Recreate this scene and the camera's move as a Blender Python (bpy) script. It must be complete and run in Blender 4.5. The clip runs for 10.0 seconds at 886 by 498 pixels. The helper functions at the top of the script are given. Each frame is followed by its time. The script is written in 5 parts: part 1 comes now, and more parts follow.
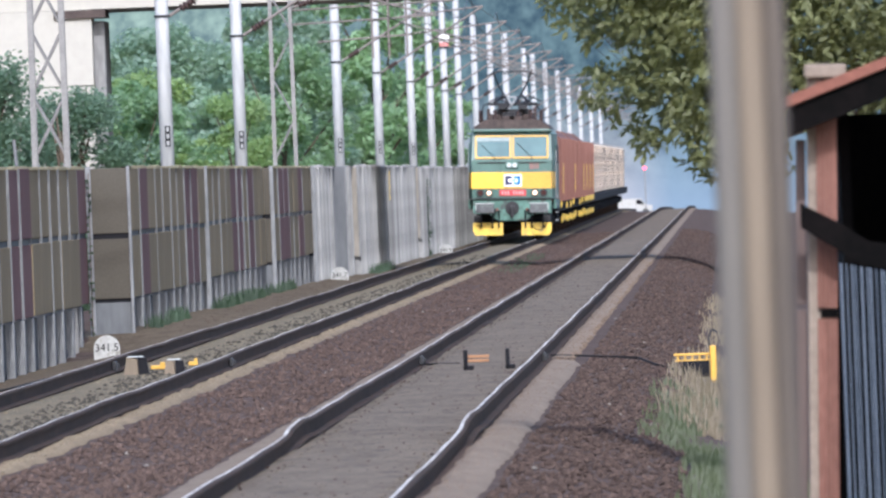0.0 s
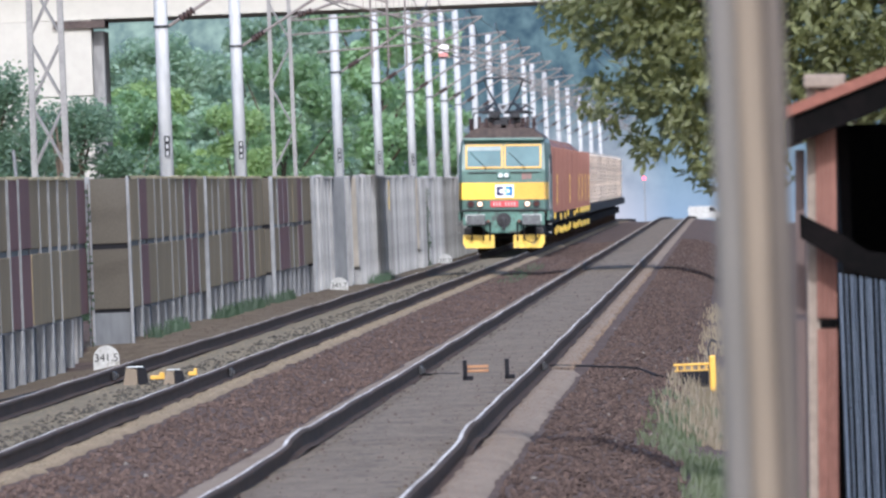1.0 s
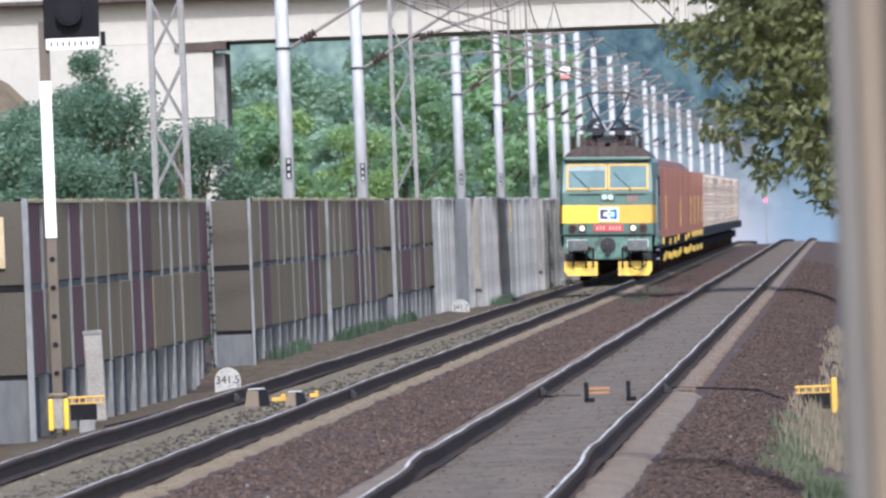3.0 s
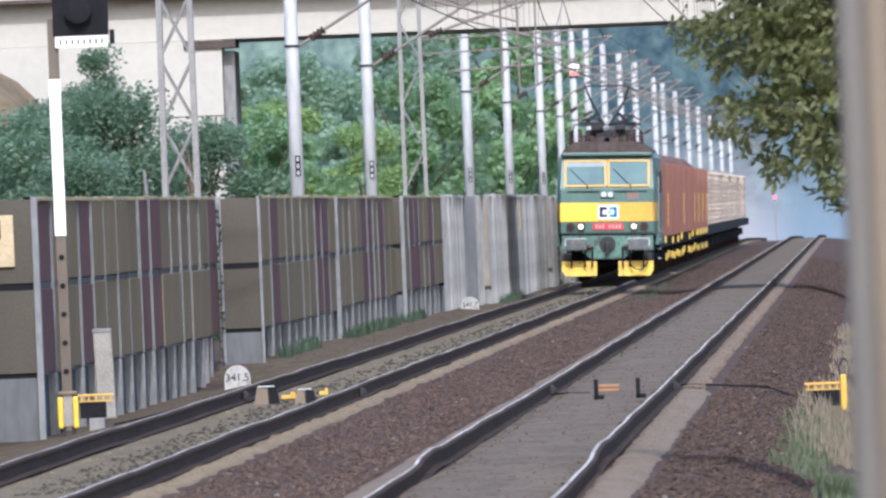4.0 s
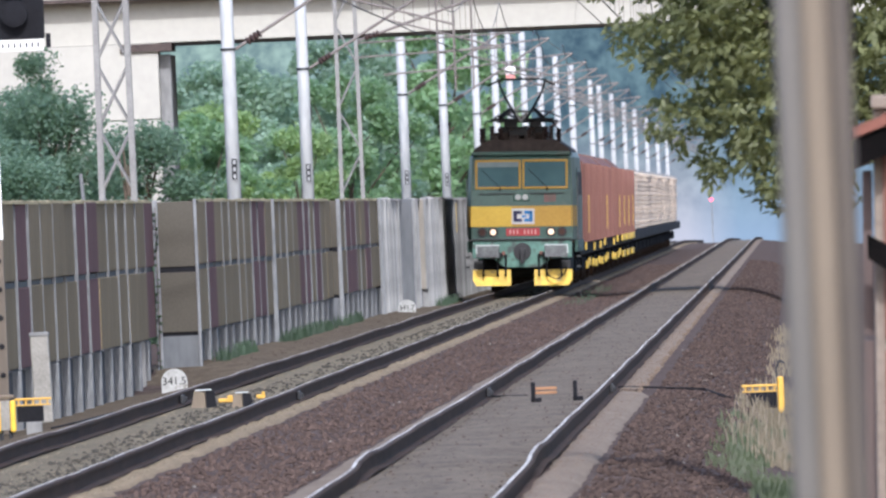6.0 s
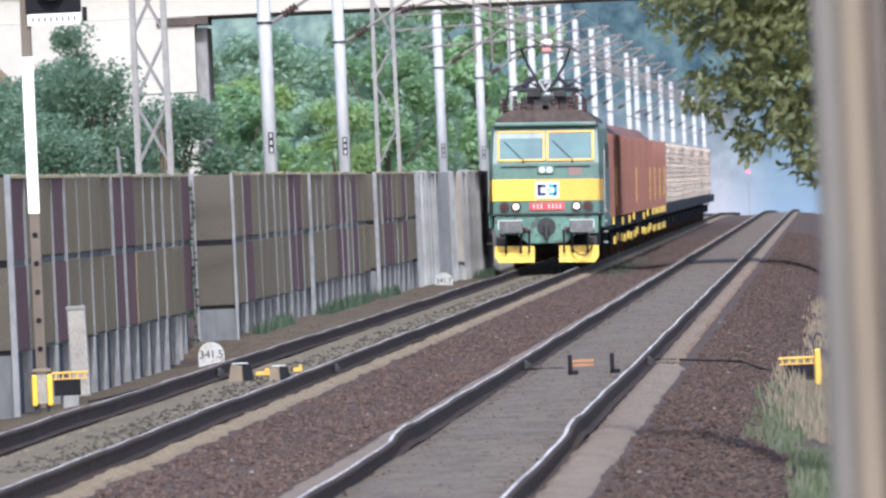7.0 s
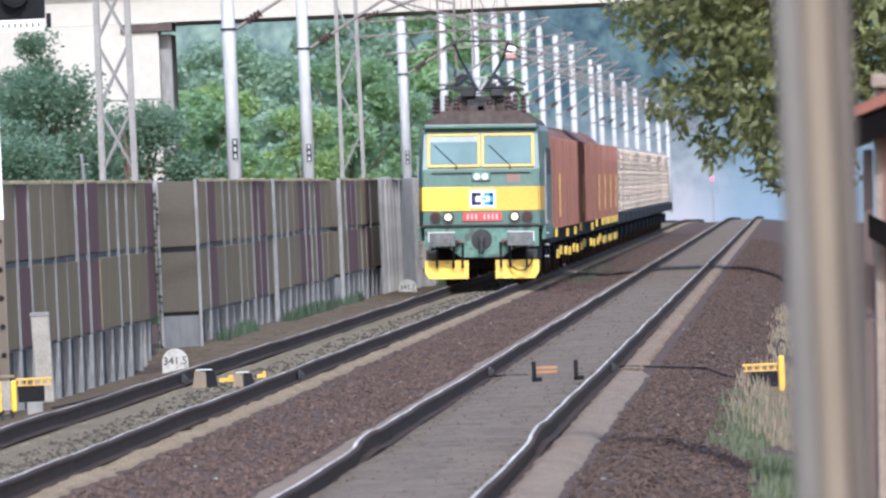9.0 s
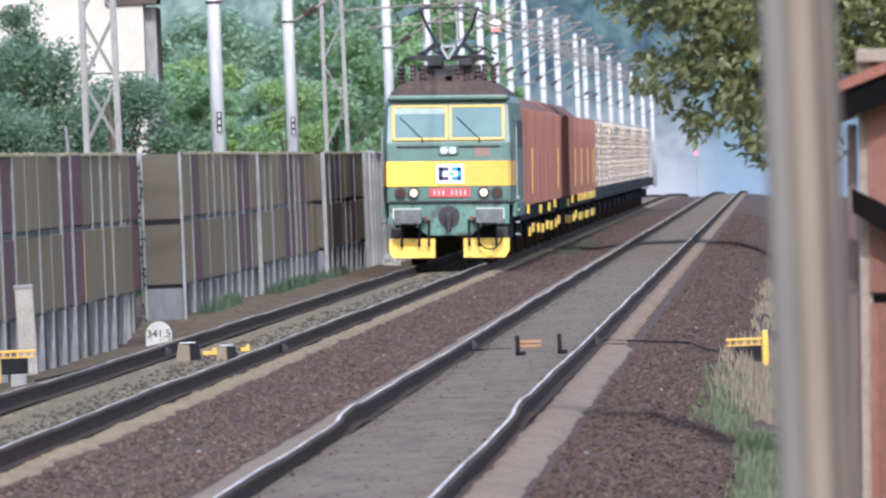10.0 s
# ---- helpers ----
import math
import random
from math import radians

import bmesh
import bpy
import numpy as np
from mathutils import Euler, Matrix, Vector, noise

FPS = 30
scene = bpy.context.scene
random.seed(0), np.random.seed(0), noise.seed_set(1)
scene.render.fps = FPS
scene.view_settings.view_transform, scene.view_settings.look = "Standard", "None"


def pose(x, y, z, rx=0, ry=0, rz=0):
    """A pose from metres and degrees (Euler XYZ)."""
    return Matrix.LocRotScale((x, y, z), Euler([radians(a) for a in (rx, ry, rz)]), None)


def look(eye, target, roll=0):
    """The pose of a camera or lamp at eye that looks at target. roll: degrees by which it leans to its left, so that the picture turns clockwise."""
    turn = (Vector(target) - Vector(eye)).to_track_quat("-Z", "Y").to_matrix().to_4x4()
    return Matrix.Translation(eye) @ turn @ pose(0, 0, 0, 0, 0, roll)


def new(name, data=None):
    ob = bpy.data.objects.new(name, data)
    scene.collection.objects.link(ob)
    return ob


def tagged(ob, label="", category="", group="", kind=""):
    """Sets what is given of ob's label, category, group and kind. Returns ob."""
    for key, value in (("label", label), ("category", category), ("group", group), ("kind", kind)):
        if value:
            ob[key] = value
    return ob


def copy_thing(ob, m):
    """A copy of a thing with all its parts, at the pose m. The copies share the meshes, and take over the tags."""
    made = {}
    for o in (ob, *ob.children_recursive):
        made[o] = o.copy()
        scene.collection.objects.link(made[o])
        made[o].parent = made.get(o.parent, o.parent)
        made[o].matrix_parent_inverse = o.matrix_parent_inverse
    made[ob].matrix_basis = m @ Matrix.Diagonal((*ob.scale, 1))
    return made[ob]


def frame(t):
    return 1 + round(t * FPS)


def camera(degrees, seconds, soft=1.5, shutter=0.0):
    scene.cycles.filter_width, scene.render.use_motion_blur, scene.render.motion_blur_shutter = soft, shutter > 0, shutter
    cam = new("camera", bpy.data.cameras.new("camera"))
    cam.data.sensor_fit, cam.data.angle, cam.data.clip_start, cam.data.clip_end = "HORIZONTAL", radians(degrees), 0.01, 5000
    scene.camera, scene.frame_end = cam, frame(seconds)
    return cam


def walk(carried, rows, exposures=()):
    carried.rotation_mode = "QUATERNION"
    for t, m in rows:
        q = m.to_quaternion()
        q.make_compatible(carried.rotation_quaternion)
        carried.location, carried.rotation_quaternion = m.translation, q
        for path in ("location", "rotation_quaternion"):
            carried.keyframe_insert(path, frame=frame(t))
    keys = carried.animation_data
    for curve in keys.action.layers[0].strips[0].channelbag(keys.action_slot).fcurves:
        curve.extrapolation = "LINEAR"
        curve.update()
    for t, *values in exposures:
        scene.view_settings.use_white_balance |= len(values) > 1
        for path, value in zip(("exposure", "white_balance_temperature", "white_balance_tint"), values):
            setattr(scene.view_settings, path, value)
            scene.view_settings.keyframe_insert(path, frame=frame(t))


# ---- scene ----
# One fixed standpoint beside a double-track line, seen through a very long lens.
# The tracks run along +y, z = 0 is the top of the rails, and everything is in metres.
cam = camera(2.408, 10.0, soft=2.4)
cam.data.dof.use_dof = True
cam.data.dof.focus_distance = 310.0
cam.data.dof.aperture_fstop = 23.0
EYE = Vector((0.0, 0.0, 2.12))
# seconds, how far the view points sideways and up, in thousandths, and its lean in degrees
AIMS = [
    (0, -13.749, -3.421, 2.27),
    (0.5, -13.400, -3.408, 2.27),
    (1, -13.704, -2.940, 2.27),
    (1.5, -14.609, -2.509, 2.17),
    (2, -15.009, -1.978, 2.26),
    (2.5, -14.464, -1.694, 2.01),
    (3, -19.422, -1.668, 2.26),
    (3.2, -20.556, -1.838, 2.26),
    (4.3, -19.382, -1.679, 2.38),
    (4.5, -18.762, -1.597, 2.38),
    (5, -17.704, -1.602, 2.48),
    (5.5, -17.146, -1.734, 2.48),
    (5.7, -16.822, -1.694, 2.48),
    (6.8, -18.238, -2.617, 2.55),
    (7, -18.665, -2.967, 2.59),
    (7.5, -19.240, -3.577, 2.46),
    (8, -19.792, -4.077, 2.55),
    (8.5, -19.758, -4.387, 2.46),
    (9, -16.941, -2.728, 2.55),
    (9.5, -16.541, -3.675, 2.38),
    (10, -16.233, -4.010, 2.38),
]
walk(cam, [(t, look(EYE, EYE + Vector((a, 1000, b)), -lean)) for t, a, b, lean in AIMS],
     exposures=[(0, 1.03, 5580, 13), (5.5, 0.96, 5580, 13), (7.0, 1.16, 5580, 13), (8.6, 1.15, 5580, 13), (10, 1.13, 5580, 13)])

# ---- light ----
SUN = Vector((0.055, -0.80, 0.60)).normalized()        # the way to the sun: behind the viewer, a little to the side away from the wall
sky = bpy.data.worlds.new("sky")
scene.world = sky
sky.use_nodes = True
sky_node = sky.node_tree.nodes.new("ShaderNodeTexSky")
sky_node.sky_type, sky_node.sun_disc = "NISHITA", False
sky_node.sun_elevation = math.asin(SUN.z)
sky_node.sun_rotation = math.atan2(SUN.x, SUN.y)
sky_node.dust_density = 3.0
sky.node_tree.links.new(sky_node.outputs[0], sky.node_tree.nodes["Background"].inputs[0])
sky.node_tree.nodes["Background"].inputs[1].default_value = 0.15
sun = new("sun", bpy.data.lights.new("sun", "SUN"))
sun.data.energy, sun.data.angle, sun.data.color = 1.9, radians(1.5), (1.0, 0.94, 0.85)
sun.matrix_world = look(SUN * 100, (0, 0, 0))


# ---- materials ----
def material(name, colour, second=None, scale=4.0, rough=0.8, metal=0.0, bump=0.0, fine=40.0, stretch=(1, 1, 1), vary=0.0, spots=None, spot_at=0.62, glow=0.0):
    """Two scales of noise between two colours, an optional third colour in patches, relief, and a change from piece to piece."""
    m = bpy.data.materials.new(name)
    m.use_nodes = True
    nt = m.node_tree
    b = nt.nodes["Principled BSDF"]
    b.inputs["Roughness"].default_value, b.inputs["Metallic"].default_value = rough, metal
    if rough >= 0.85:
        b.inputs["Specular IOR Level"].default_value = 0.04 if rough >= 0.95 else 0.22
    second = second or tuple(c * 0.75 for c in colour)
    add = nt.nodes.new
    co, mp = add("ShaderNodeTexCoord"), add("ShaderNodeMapping")
    mp.inputs["Scale"].default_value = stretch
    nt.links.new(co.outputs["Object"], mp.inputs[0])
    n1, n2 = add("ShaderNodeTexNoise"), add("ShaderNodeTexNoise")
    n1.inputs["Scale"].default_value, n2.inputs["Scale"].default_value = scale, fine
    n1.inputs["Detail"].default_value, n2.inputs["Detail"].default_value = 4, 3
    for n in (n1, n2):
        nt.links.new(mp.outputs[0], n.inputs["Vector"])
    both = add("ShaderNodeMath")
    both.operation = "MULTIPLY_ADD"
    both.inputs[1].default_value = 0.5
    nt.links.new(n2.outputs[0], both.inputs[0])
    half = add("ShaderNodeMath")
    half.operation = "MULTIPLY"
    half.inputs[1].default_value = 0.5
    nt.links.new(n1.outputs[0], half.inputs[0])
    nt.links.new(half.outputs[0], both.inputs[2])
    ramp = add("ShaderNodeValToRGB")
    ramp.color_ramp.elements[0].position, ramp.color_ramp.elements[1].position = 0.38, 0.62
    ramp.color_ramp.elements[0].color, ramp.color_ramp.elements[1].color = (*second, 1), (*colour, 1)
    nt.links.new(both.outputs[0], ramp.inputs[0])
    out = ramp.outputs[0]
    if spots:
        n3 = add("ShaderNodeTexNoise")
        n3.inputs["Scale"].default_value, n3.inputs["Detail"].default_value = scale * 1.7, 6
        nt.links.new(mp.outputs[0], n3.inputs["Vector"])
        r3 = add("ShaderNodeValToRGB")
        r3.color_ramp.elements[0].position, r3.color_ramp.elements[1].position = spot_at - 0.04, spot_at + 0.06
        nt.links.new(n3.outputs[0], r3.inputs[0])
        mx = add("ShaderNodeMix")
        mx.data_type = "RGBA"
        nt.links.new(r3.outputs[0], mx.inputs[0])
        nt.links.new(out, mx.inputs[6])
        mx.inputs[7].default_value = (*spots, 1)
        out = mx.outputs[2]
    if vary:
        info, geo, hsv, mr, sm = add("ShaderNodeObjectInfo"), add("ShaderNodeNewGeometry"), add("ShaderNodeHueSaturation"), add("ShaderNodeMapRange"), add("ShaderNodeMath")
        sm.operation = "ADD"
        nt.links.new(info.outputs["Random"], sm.inputs[0])
        nt.links.new(geo.outputs["Random Per Island"], sm.inputs[1])
        mr.inputs["From Max"].default_value = 2.0
        mr.inputs["To Min"].default_value, mr.inputs["To Max"].default_value = 1 - vary, 1 + vary
        nt.links.new(sm.outputs[0], mr.inputs[0])
        nt.links.new(mr.outputs[0], hsv.inputs["Value"])
        nt.links.new(out, hsv.inputs["Color"])
        out = hsv.outputs[0]
    nt.links.new(out, b.inputs["Base Color"])
    if glow:
        b.inputs["Emission Color"].default_value = (*colour, 1)
        b.inputs["Emission Strength"].default_value = glow
    if bump:
        bp = add("ShaderNodeBump")
        bp.inputs["Strength"].default_value, bp.inputs["Distance"].default_value = min(1, bump), 0.02
        nt.links.new(both.outputs[0], bp.inputs["Height"])
        nt.links.new(bp.outputs[0], b.inputs["Normal"])
    return m


def leaf_material(name, colour, second):
    m = material(name, colour, second, scale=0.6, fine=3.0, rough=0.55, vary=0.45)
    b = m.node_tree.nodes["Principled BSDF"]
    tr, mix = m.node_tree.nodes.new("ShaderNodeBsdfTranslucent"), m.node_tree.nodes.new("ShaderNodeMixShader")
    tr.inputs[0].default_value = (colour[0] * 2.0, colour[1] * 1.9, colour[2] * 1.3, 1)
    mix.inputs[0].default_value = 0.45
    out = m.node_tree.nodes["Material Output"]
    m.node_tree.links.new(b.outputs[0], mix.inputs[1])
    m.node_tree.links.new(tr.outputs[0], mix.inputs[2])
    m.node_tree.links.new(mix.outputs[0], out.inputs[0])
    return m


M_DIRT = material("brown_ballast", (0.105, 0.076, 0.063), (0.050, 0.036, 0.030), scale=1.6, fine=16, rough=0.95, bump=0.8, spots=(0.135, 0.108, 0.092), spot_at=0.64)
M_GRAVEL = material("grey_gravel", (0.127, 0.103, 0.074), (0.067, 0.055, 0.040), scale=8, fine=40, rough=0.95, vary=0.35)
M_PATHSTONE = material("brown_gravel", (0.204, 0.152, 0.112), (0.132, 0.098, 0.073), scale=8, fine=40, rough=0.95, vary=0.3)
M_TANSTONE = material("tan_gravel", (0.247, 0.206, 0.145), (0.147, 0.122, 0.086), scale=8, fine=40, rough=0.95, vary=0.35)
M_STONE = material("ballast_stone", (0.108, 0.077, 0.064), (0.044, 0.031, 0.026), scale=8, fine=40, rough=0.95, vary=0.5)
M_DARKSTONE = material("dark_grey_stone", (0.075, 0.068, 0.056), (0.036, 0.033, 0.028), scale=8, fine=40, rough=0.95, vary=0.5)
M_PALE_STONE = material("pale_stone", (0.30, 0.27, 0.23), (0.12, 0.11, 0.10), scale=8, fine=40, rough=0.9, vary=0.5)
M_BED = material("tan_grey_gravel", (0.176, 0.148, 0.101), (0.120, 0.100, 0.069), scale=3.5, fine=24, rough=0.95, stretch=(1, 0.18, 1), bump=0.6, spots=(0.082, 0.067, 0.048), spot_at=0.66)
M_FOUL = material("grey_fouled_ballast", (0.166, 0.135, 0.104), (0.109, 0.089, 0.069), scale=2.4, fine=15, rough=0.95, bump=0.4, stretch=(1, 0.18, 1), spots=(0.085, 0.072, 0.060), spot_at=0.63)
M_PATH = material("pale_brown_grit", (0.212, 0.168, 0.128), (0.158, 0.124, 0.095), scale=3.0, fine=22, rough=0.95, stretch=(1, 0.18, 1), bump=0.4)
M_BANK = material("olive_brown_soil", (0.143, 0.112, 0.076), (0.080, 0.062, 0.043), scale=3.0, fine=22, rough=0.95, stretch=(1, 0.18, 1), bump=0.6, spots=(0.189, 0.150, 0.109), spot_at=0.66)
M_GRIT = material("tan_grit", (0.247, 0.191, 0.124), (0.181, 0.139, 0.090), scale=3.0, fine=22, rough=0.95, stretch=(1, 0.18, 1), bump=0.4)
M_RAILSIDE = material("rusty_rail", (0.054, 0.031, 0.019), (0.029, 0.016, 0.010), scale=3, fine=30, rough=0.9, metal=0.0, stretch=(1, 0.2, 1))
# Matte pale colour paints in the highlight of the polished running surface.
M_RAILTOP = material("polished_rail_highlight", (0.66, 0.63, 0.585), (0.26, 0.235, 0.205), scale=1.2, fine=8, rough=0.8, metal=0.0, stretch=(1, 0.1, 1))
M_GALV = material("galvanised_steel", (0.34, 0.35, 0.355), (0.25, 0.26, 0.265), scale=3, fine=25, rough=0.55, metal=0.35)
M_POLE = material("grey_painted_steel", (0.399, 0.405, 0.401), (0.302, 0.308, 0.306), scale=1.6, fine=9, rough=0.65, stretch=(1, 1, 0.25), vary=0.12, spots=(0.245, 0.241, 0.228), spot_at=0.68)
M_CONC = material("concrete", (0.283, 0.280, 0.268), (0.179, 0.177, 0.174), vary=0.45, scale=0.9, fine=8, rough=0.9, bump=0.2, stretch=(1, 1, 0.3), spots=(0.202, 0.190, 0.169), spot_at=0.68)
M_SLATE = material("slate_grey_concrete", (0.135, 0.140, 0.147), (0.100, 0.105, 0.112), scale=1.0, fine=9, rough=0.9, bump=0.2, stretch=(1, 1, 0.3))
M_CREAMCONC = material("cream_concrete", (0.285, 0.258, 0.217), (0.204, 0.186, 0.157), scale=1.2, fine=9, rough=0.9, bump=0.2, stretch=(1, 1, 0.3))
M_PLINTH = material("weathered_concrete", (0.24, 0.24, 0.235), (0.17, 0.17, 0.168), scale=1.3, fine=9, rough=0.9, bump=0.2, stretch=(1, 1, 0.4))
M_BROWN = material("brown_acoustic_panel", (0.205, 0.156, 0.086), (0.155, 0.117, 0.065), scale=1.0, fine=30, rough=0.9, bump=0.3, vary=0.2)
# Panel brown darkened for the sunward returns, offsetting the light they catch.
M_BROWN_DIMMED = material("sun_dimmed_brown_panel", (0.084, 0.076, 0.061), (0.068, 0.061, 0.049), scale=1.0, fine=30, rough=0.9, bump=0.3, vary=0.15)
M_MAROON = material("maroon_acoustic_panel", (0.134, 0.067, 0.062), (0.105, 0.051, 0.048), scale=1.0, fine=30, rough=0.9, bump=0.3, vary=0.15)
# Weathered plinth concrete, darkened to carry the shade in gaps between posts.
M_SLAB = material("recess_shaded_concrete", (0.061, 0.061, 0.063), (0.042, 0.044, 0.046), scale=1.3, fine=9, rough=0.9, bump=0.2, stretch=(1, 1, 0.4), vary=0.15)
M_POSTGREY = material("pale_grey_post", (0.169, 0.172, 0.174), (0.114, 0.117, 0.119), scale=2, fine=14, rough=0.8, stretch=(1, 1, 0.4))
M_GALVPOST = material("weathered_grey_post", (0.215, 0.220, 0.225), (0.150, 0.155, 0.160), scale=2, fine=14, rough=0.75, stretch=(1, 1, 0.4), spots=(0.115, 0.112, 0.105), spot_at=0.66)
M_MAST = material("dull_lattice_steel", (0.235, 0.23, 0.22), (0.17, 0.165, 0.16), scale=3, fine=25, rough=0.7, metal=0.2)
M_DARK = material("dark_steel", (0.024, 0.024, 0.027), (0.014, 0.014, 0.016), scale=4, fine=30, rough=0.6, metal=0.2)
M_GREEN = material("green_paint", (0.060, 0.132, 0.108), (0.046, 0.100, 0.084), scale=1.4, fine=10, rough=0.42, spots=(0.078, 0.118, 0.100), spot_at=0.64)
M_LGREEN = material("pale_green_paint", (0.092, 0.196, 0.156), (0.060, 0.128, 0.104), scale=2.4, fine=12, rough=0.6, spots=(0.045, 0.062, 0.055), spot_at=0.56)
M_YELLOW = material("yellow_paint", (0.774, 0.528, 0.053), (0.686, 0.440, 0.040), scale=1.6, fine=12, rough=0.45)
M_YDIRTY = material("grimy_yellow_paint", (0.74, 0.50, 0.05), (0.50, 0.33, 0.05), scale=3.0, fine=14, rough=0.6, spots=(0.22, 0.16, 0.07), spot_at=0.66)
M_ROOF = material("sooty_roof", (0.085, 0.065, 0.058), (0.05, 0.04, 0.037), scale=1.5, fine=10, rough=0.85)
M_RED = material("red_plate", (0.50, 0.055, 0.06), (0.42, 0.04, 0.045), scale=2, fine=20, rough=0.5)
M_WHITE = material("white_paint", (0.72, 0.72, 0.70), (0.60, 0.60, 0.58), scale=2, fine=20, rough=0.55)
M_STONEWHITE = material("weathered_white_stone", (0.425, 0.425, 0.408), (0.306, 0.306, 0.289), scale=5, fine=25, rough=0.9, spots=(0.221, 0.212, 0.187), spot_at=0.62)
M_BLACK = material("black_paint", (0.011, 0.011, 0.014), (0.007, 0.007, 0.009), scale=4, fine=20, rough=0.87)
M_NAVY = material("navy_paint", (0.025, 0.03, 0.12), None, rough=0.5)
M_BLUE = material("sky_blue_paint", (0.04, 0.28, 0.70), None, rough=0.5)
M_OCHRE = material("ochre_paint", (0.58, 0.345, 0.045), (0.50, 0.29, 0.035), scale=1.6, fine=12, rough=0.5)
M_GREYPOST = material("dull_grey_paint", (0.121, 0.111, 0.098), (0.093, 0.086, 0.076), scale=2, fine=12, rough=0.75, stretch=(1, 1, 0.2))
M_SHADEPOST = material("shaded_post_brown", (0.083, 0.068, 0.054), (0.063, 0.051, 0.042), scale=2, fine=12, rough=0.75, stretch=(1, 1, 0.2))
M_RUST = material("rust_brown_paint", (0.172, 0.077, 0.058), (0.128, 0.056, 0.042), scale=0.9, fine=8, rough=0.8, vary=0.25, stretch=(1, 1, 0.3), spots=(0.139, 0.058, 0.044), spot_at=0.62)
M_LOG = material("pale_log_wood", (0.680, 0.552, 0.425), (0.620, 0.510, 0.399), scale=2.0, fine=12, rough=0.9, vary=0.2, stretch=(1, 0.2, 1))
M_BRIDGE = material("cream_painted_concrete", (0.409, 0.394, 0.350), (0.370, 0.357, 0.318), scale=0.4, fine=5, rough=0.85)
M_BRICK = material("red_brick", (0.194, 0.097, 0.074), (0.144, 0.070, 0.054), scale=3, fine=30, rough=0.9, bump=0.3, vary=0.2, stretch=(1, 1, 0.4))
M_MORTAR = material("pale_mortar", (0.239, 0.198, 0.162), (0.180, 0.149, 0.122), scale=4, fine=30, rough=0.95)
M_SIDEPOST = material("dull_pink_brown_paint", (0.150, 0.110, 0.098), (0.112, 0.082, 0.074), scale=3, fine=14, rough=0.85, stretch=(1, 1, 0.2))
M_TILE = material("roof_tile_red", (0.212, 0.089, 0.064), (0.153, 0.064, 0.047), scale=4, fine=20, rough=0.85, vary=0.2)
M_BLUESHEET = material("blue_grey_sheet", (0.105, 0.133, 0.175), (0.063, 0.084, 0.119), scale=2, fine=14, rough=0.55, stretch=(1, 1, 0.2))
# Dark timber, blackened further to carry the shade inside the shed.
M_SHED = material("shade_black_timber", (0.006, 0.005, 0.005), (0.003, 0.003, 0.003), scale=3, fine=20, rough=0.95)
M_WOOD = material("bare_wood", (0.325, 0.182, 0.098), (0.234, 0.124, 0.065), scale=4, fine=20, rough=0.85, stretch=(0.2, 1, 1))
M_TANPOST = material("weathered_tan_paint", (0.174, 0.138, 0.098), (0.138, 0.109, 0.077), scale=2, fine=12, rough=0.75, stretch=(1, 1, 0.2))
M_SIGNALPOST = material("weathered_brown_post", (0.128, 0.104, 0.080), (0.096, 0.078, 0.060), scale=2, fine=12, rough=0.8, stretch=(1, 1, 0.2))
M_BOXDOOR = material("worn_pale_door", (0.300, 0.285, 0.255), (0.205, 0.195, 0.175), scale=5, fine=25, rough=0.7)
M_BARK = material("bark", (0.13, 0.10, 0.075), (0.07, 0.055, 0.042), scale=6, fine=30, rough=0.95, bump=0.6)
M_LEAF_NEAR = leaf_material("olive_leaf", (0.167, 0.180, 0.081), (0.069, 0.081, 0.040))
# Green and bluish wood leaves are paled to carry distance haze.
M_LEAF_FAR = leaf_material("green_leaf", (0.230, 0.342, 0.204), (0.148, 0.230, 0.148))
M_LEAF_HAZE = leaf_material("haze_tinted_leaf", (0.241, 0.334, 0.267), (0.164, 0.240, 0.197))
M_LEAF_SHRUB = leaf_material("dark_shrub_leaf", (0.130, 0.196, 0.138), (0.080, 0.130, 0.094))
M_LEAF_LIME = leaf_material("lime_leaf", (0.248, 0.340, 0.151), (0.158, 0.238, 0.114))
M_WEED = leaf_material("weed_leaf", (0.043, 0.078, 0.041), (0.025, 0.053, 0.029))
M_MOSS = material("mossy_coping", (0.390, 0.325, 0.208), (0.221, 0.195, 0.104), scale=1.5, fine=14, rough=0.95)
M_GRASS = leaf_material("green_grass", (0.093, 0.112, 0.056), (0.056, 0.072, 0.037))
M_STRAW = leaf_material("dry_grass", (0.232, 0.184, 0.124), (0.139, 0.111, 0.075))
M_SLOPE = material("dry_slope", (0.25, 0.185, 0.125), (0.15, 0.125, 0.08), scale=0.5, fine=4, rough=0.95)
M_INSUL = material("brown_insulator", (0.05, 0.03, 0.025), None, rough=0.3)
M_ARM = material("weathered_arm", (0.20, 0.175, 0.16), (0.14, 0.12, 0.11), scale=3, fine=20, rough=0.7, metal=0.2)
M_WIRE = material("wire", (0.10, 0.09, 0.085), None, rough=0.6, metal=0.5)
M_HEADLIGHT = material("lit_lamp", (1.0, 0.74, 0.48), (1.0, 0.72, 0.45), rough=0.3, glow=0.40)
M_LENS = material("dark_lens", (0.05, 0.015, 0.015), None, rough=0.15)
M_REDLAMP = material("red_lamp", (1.0, 0.05, 0.10), (1.0, 0.05, 0.10), rough=0.3, glow=2.5)
M_GREYLAMP = material("grey_lamp_glass", (0.55, 0.58, 0.57), (0.45, 0.48, 0.47), rough=0.2)
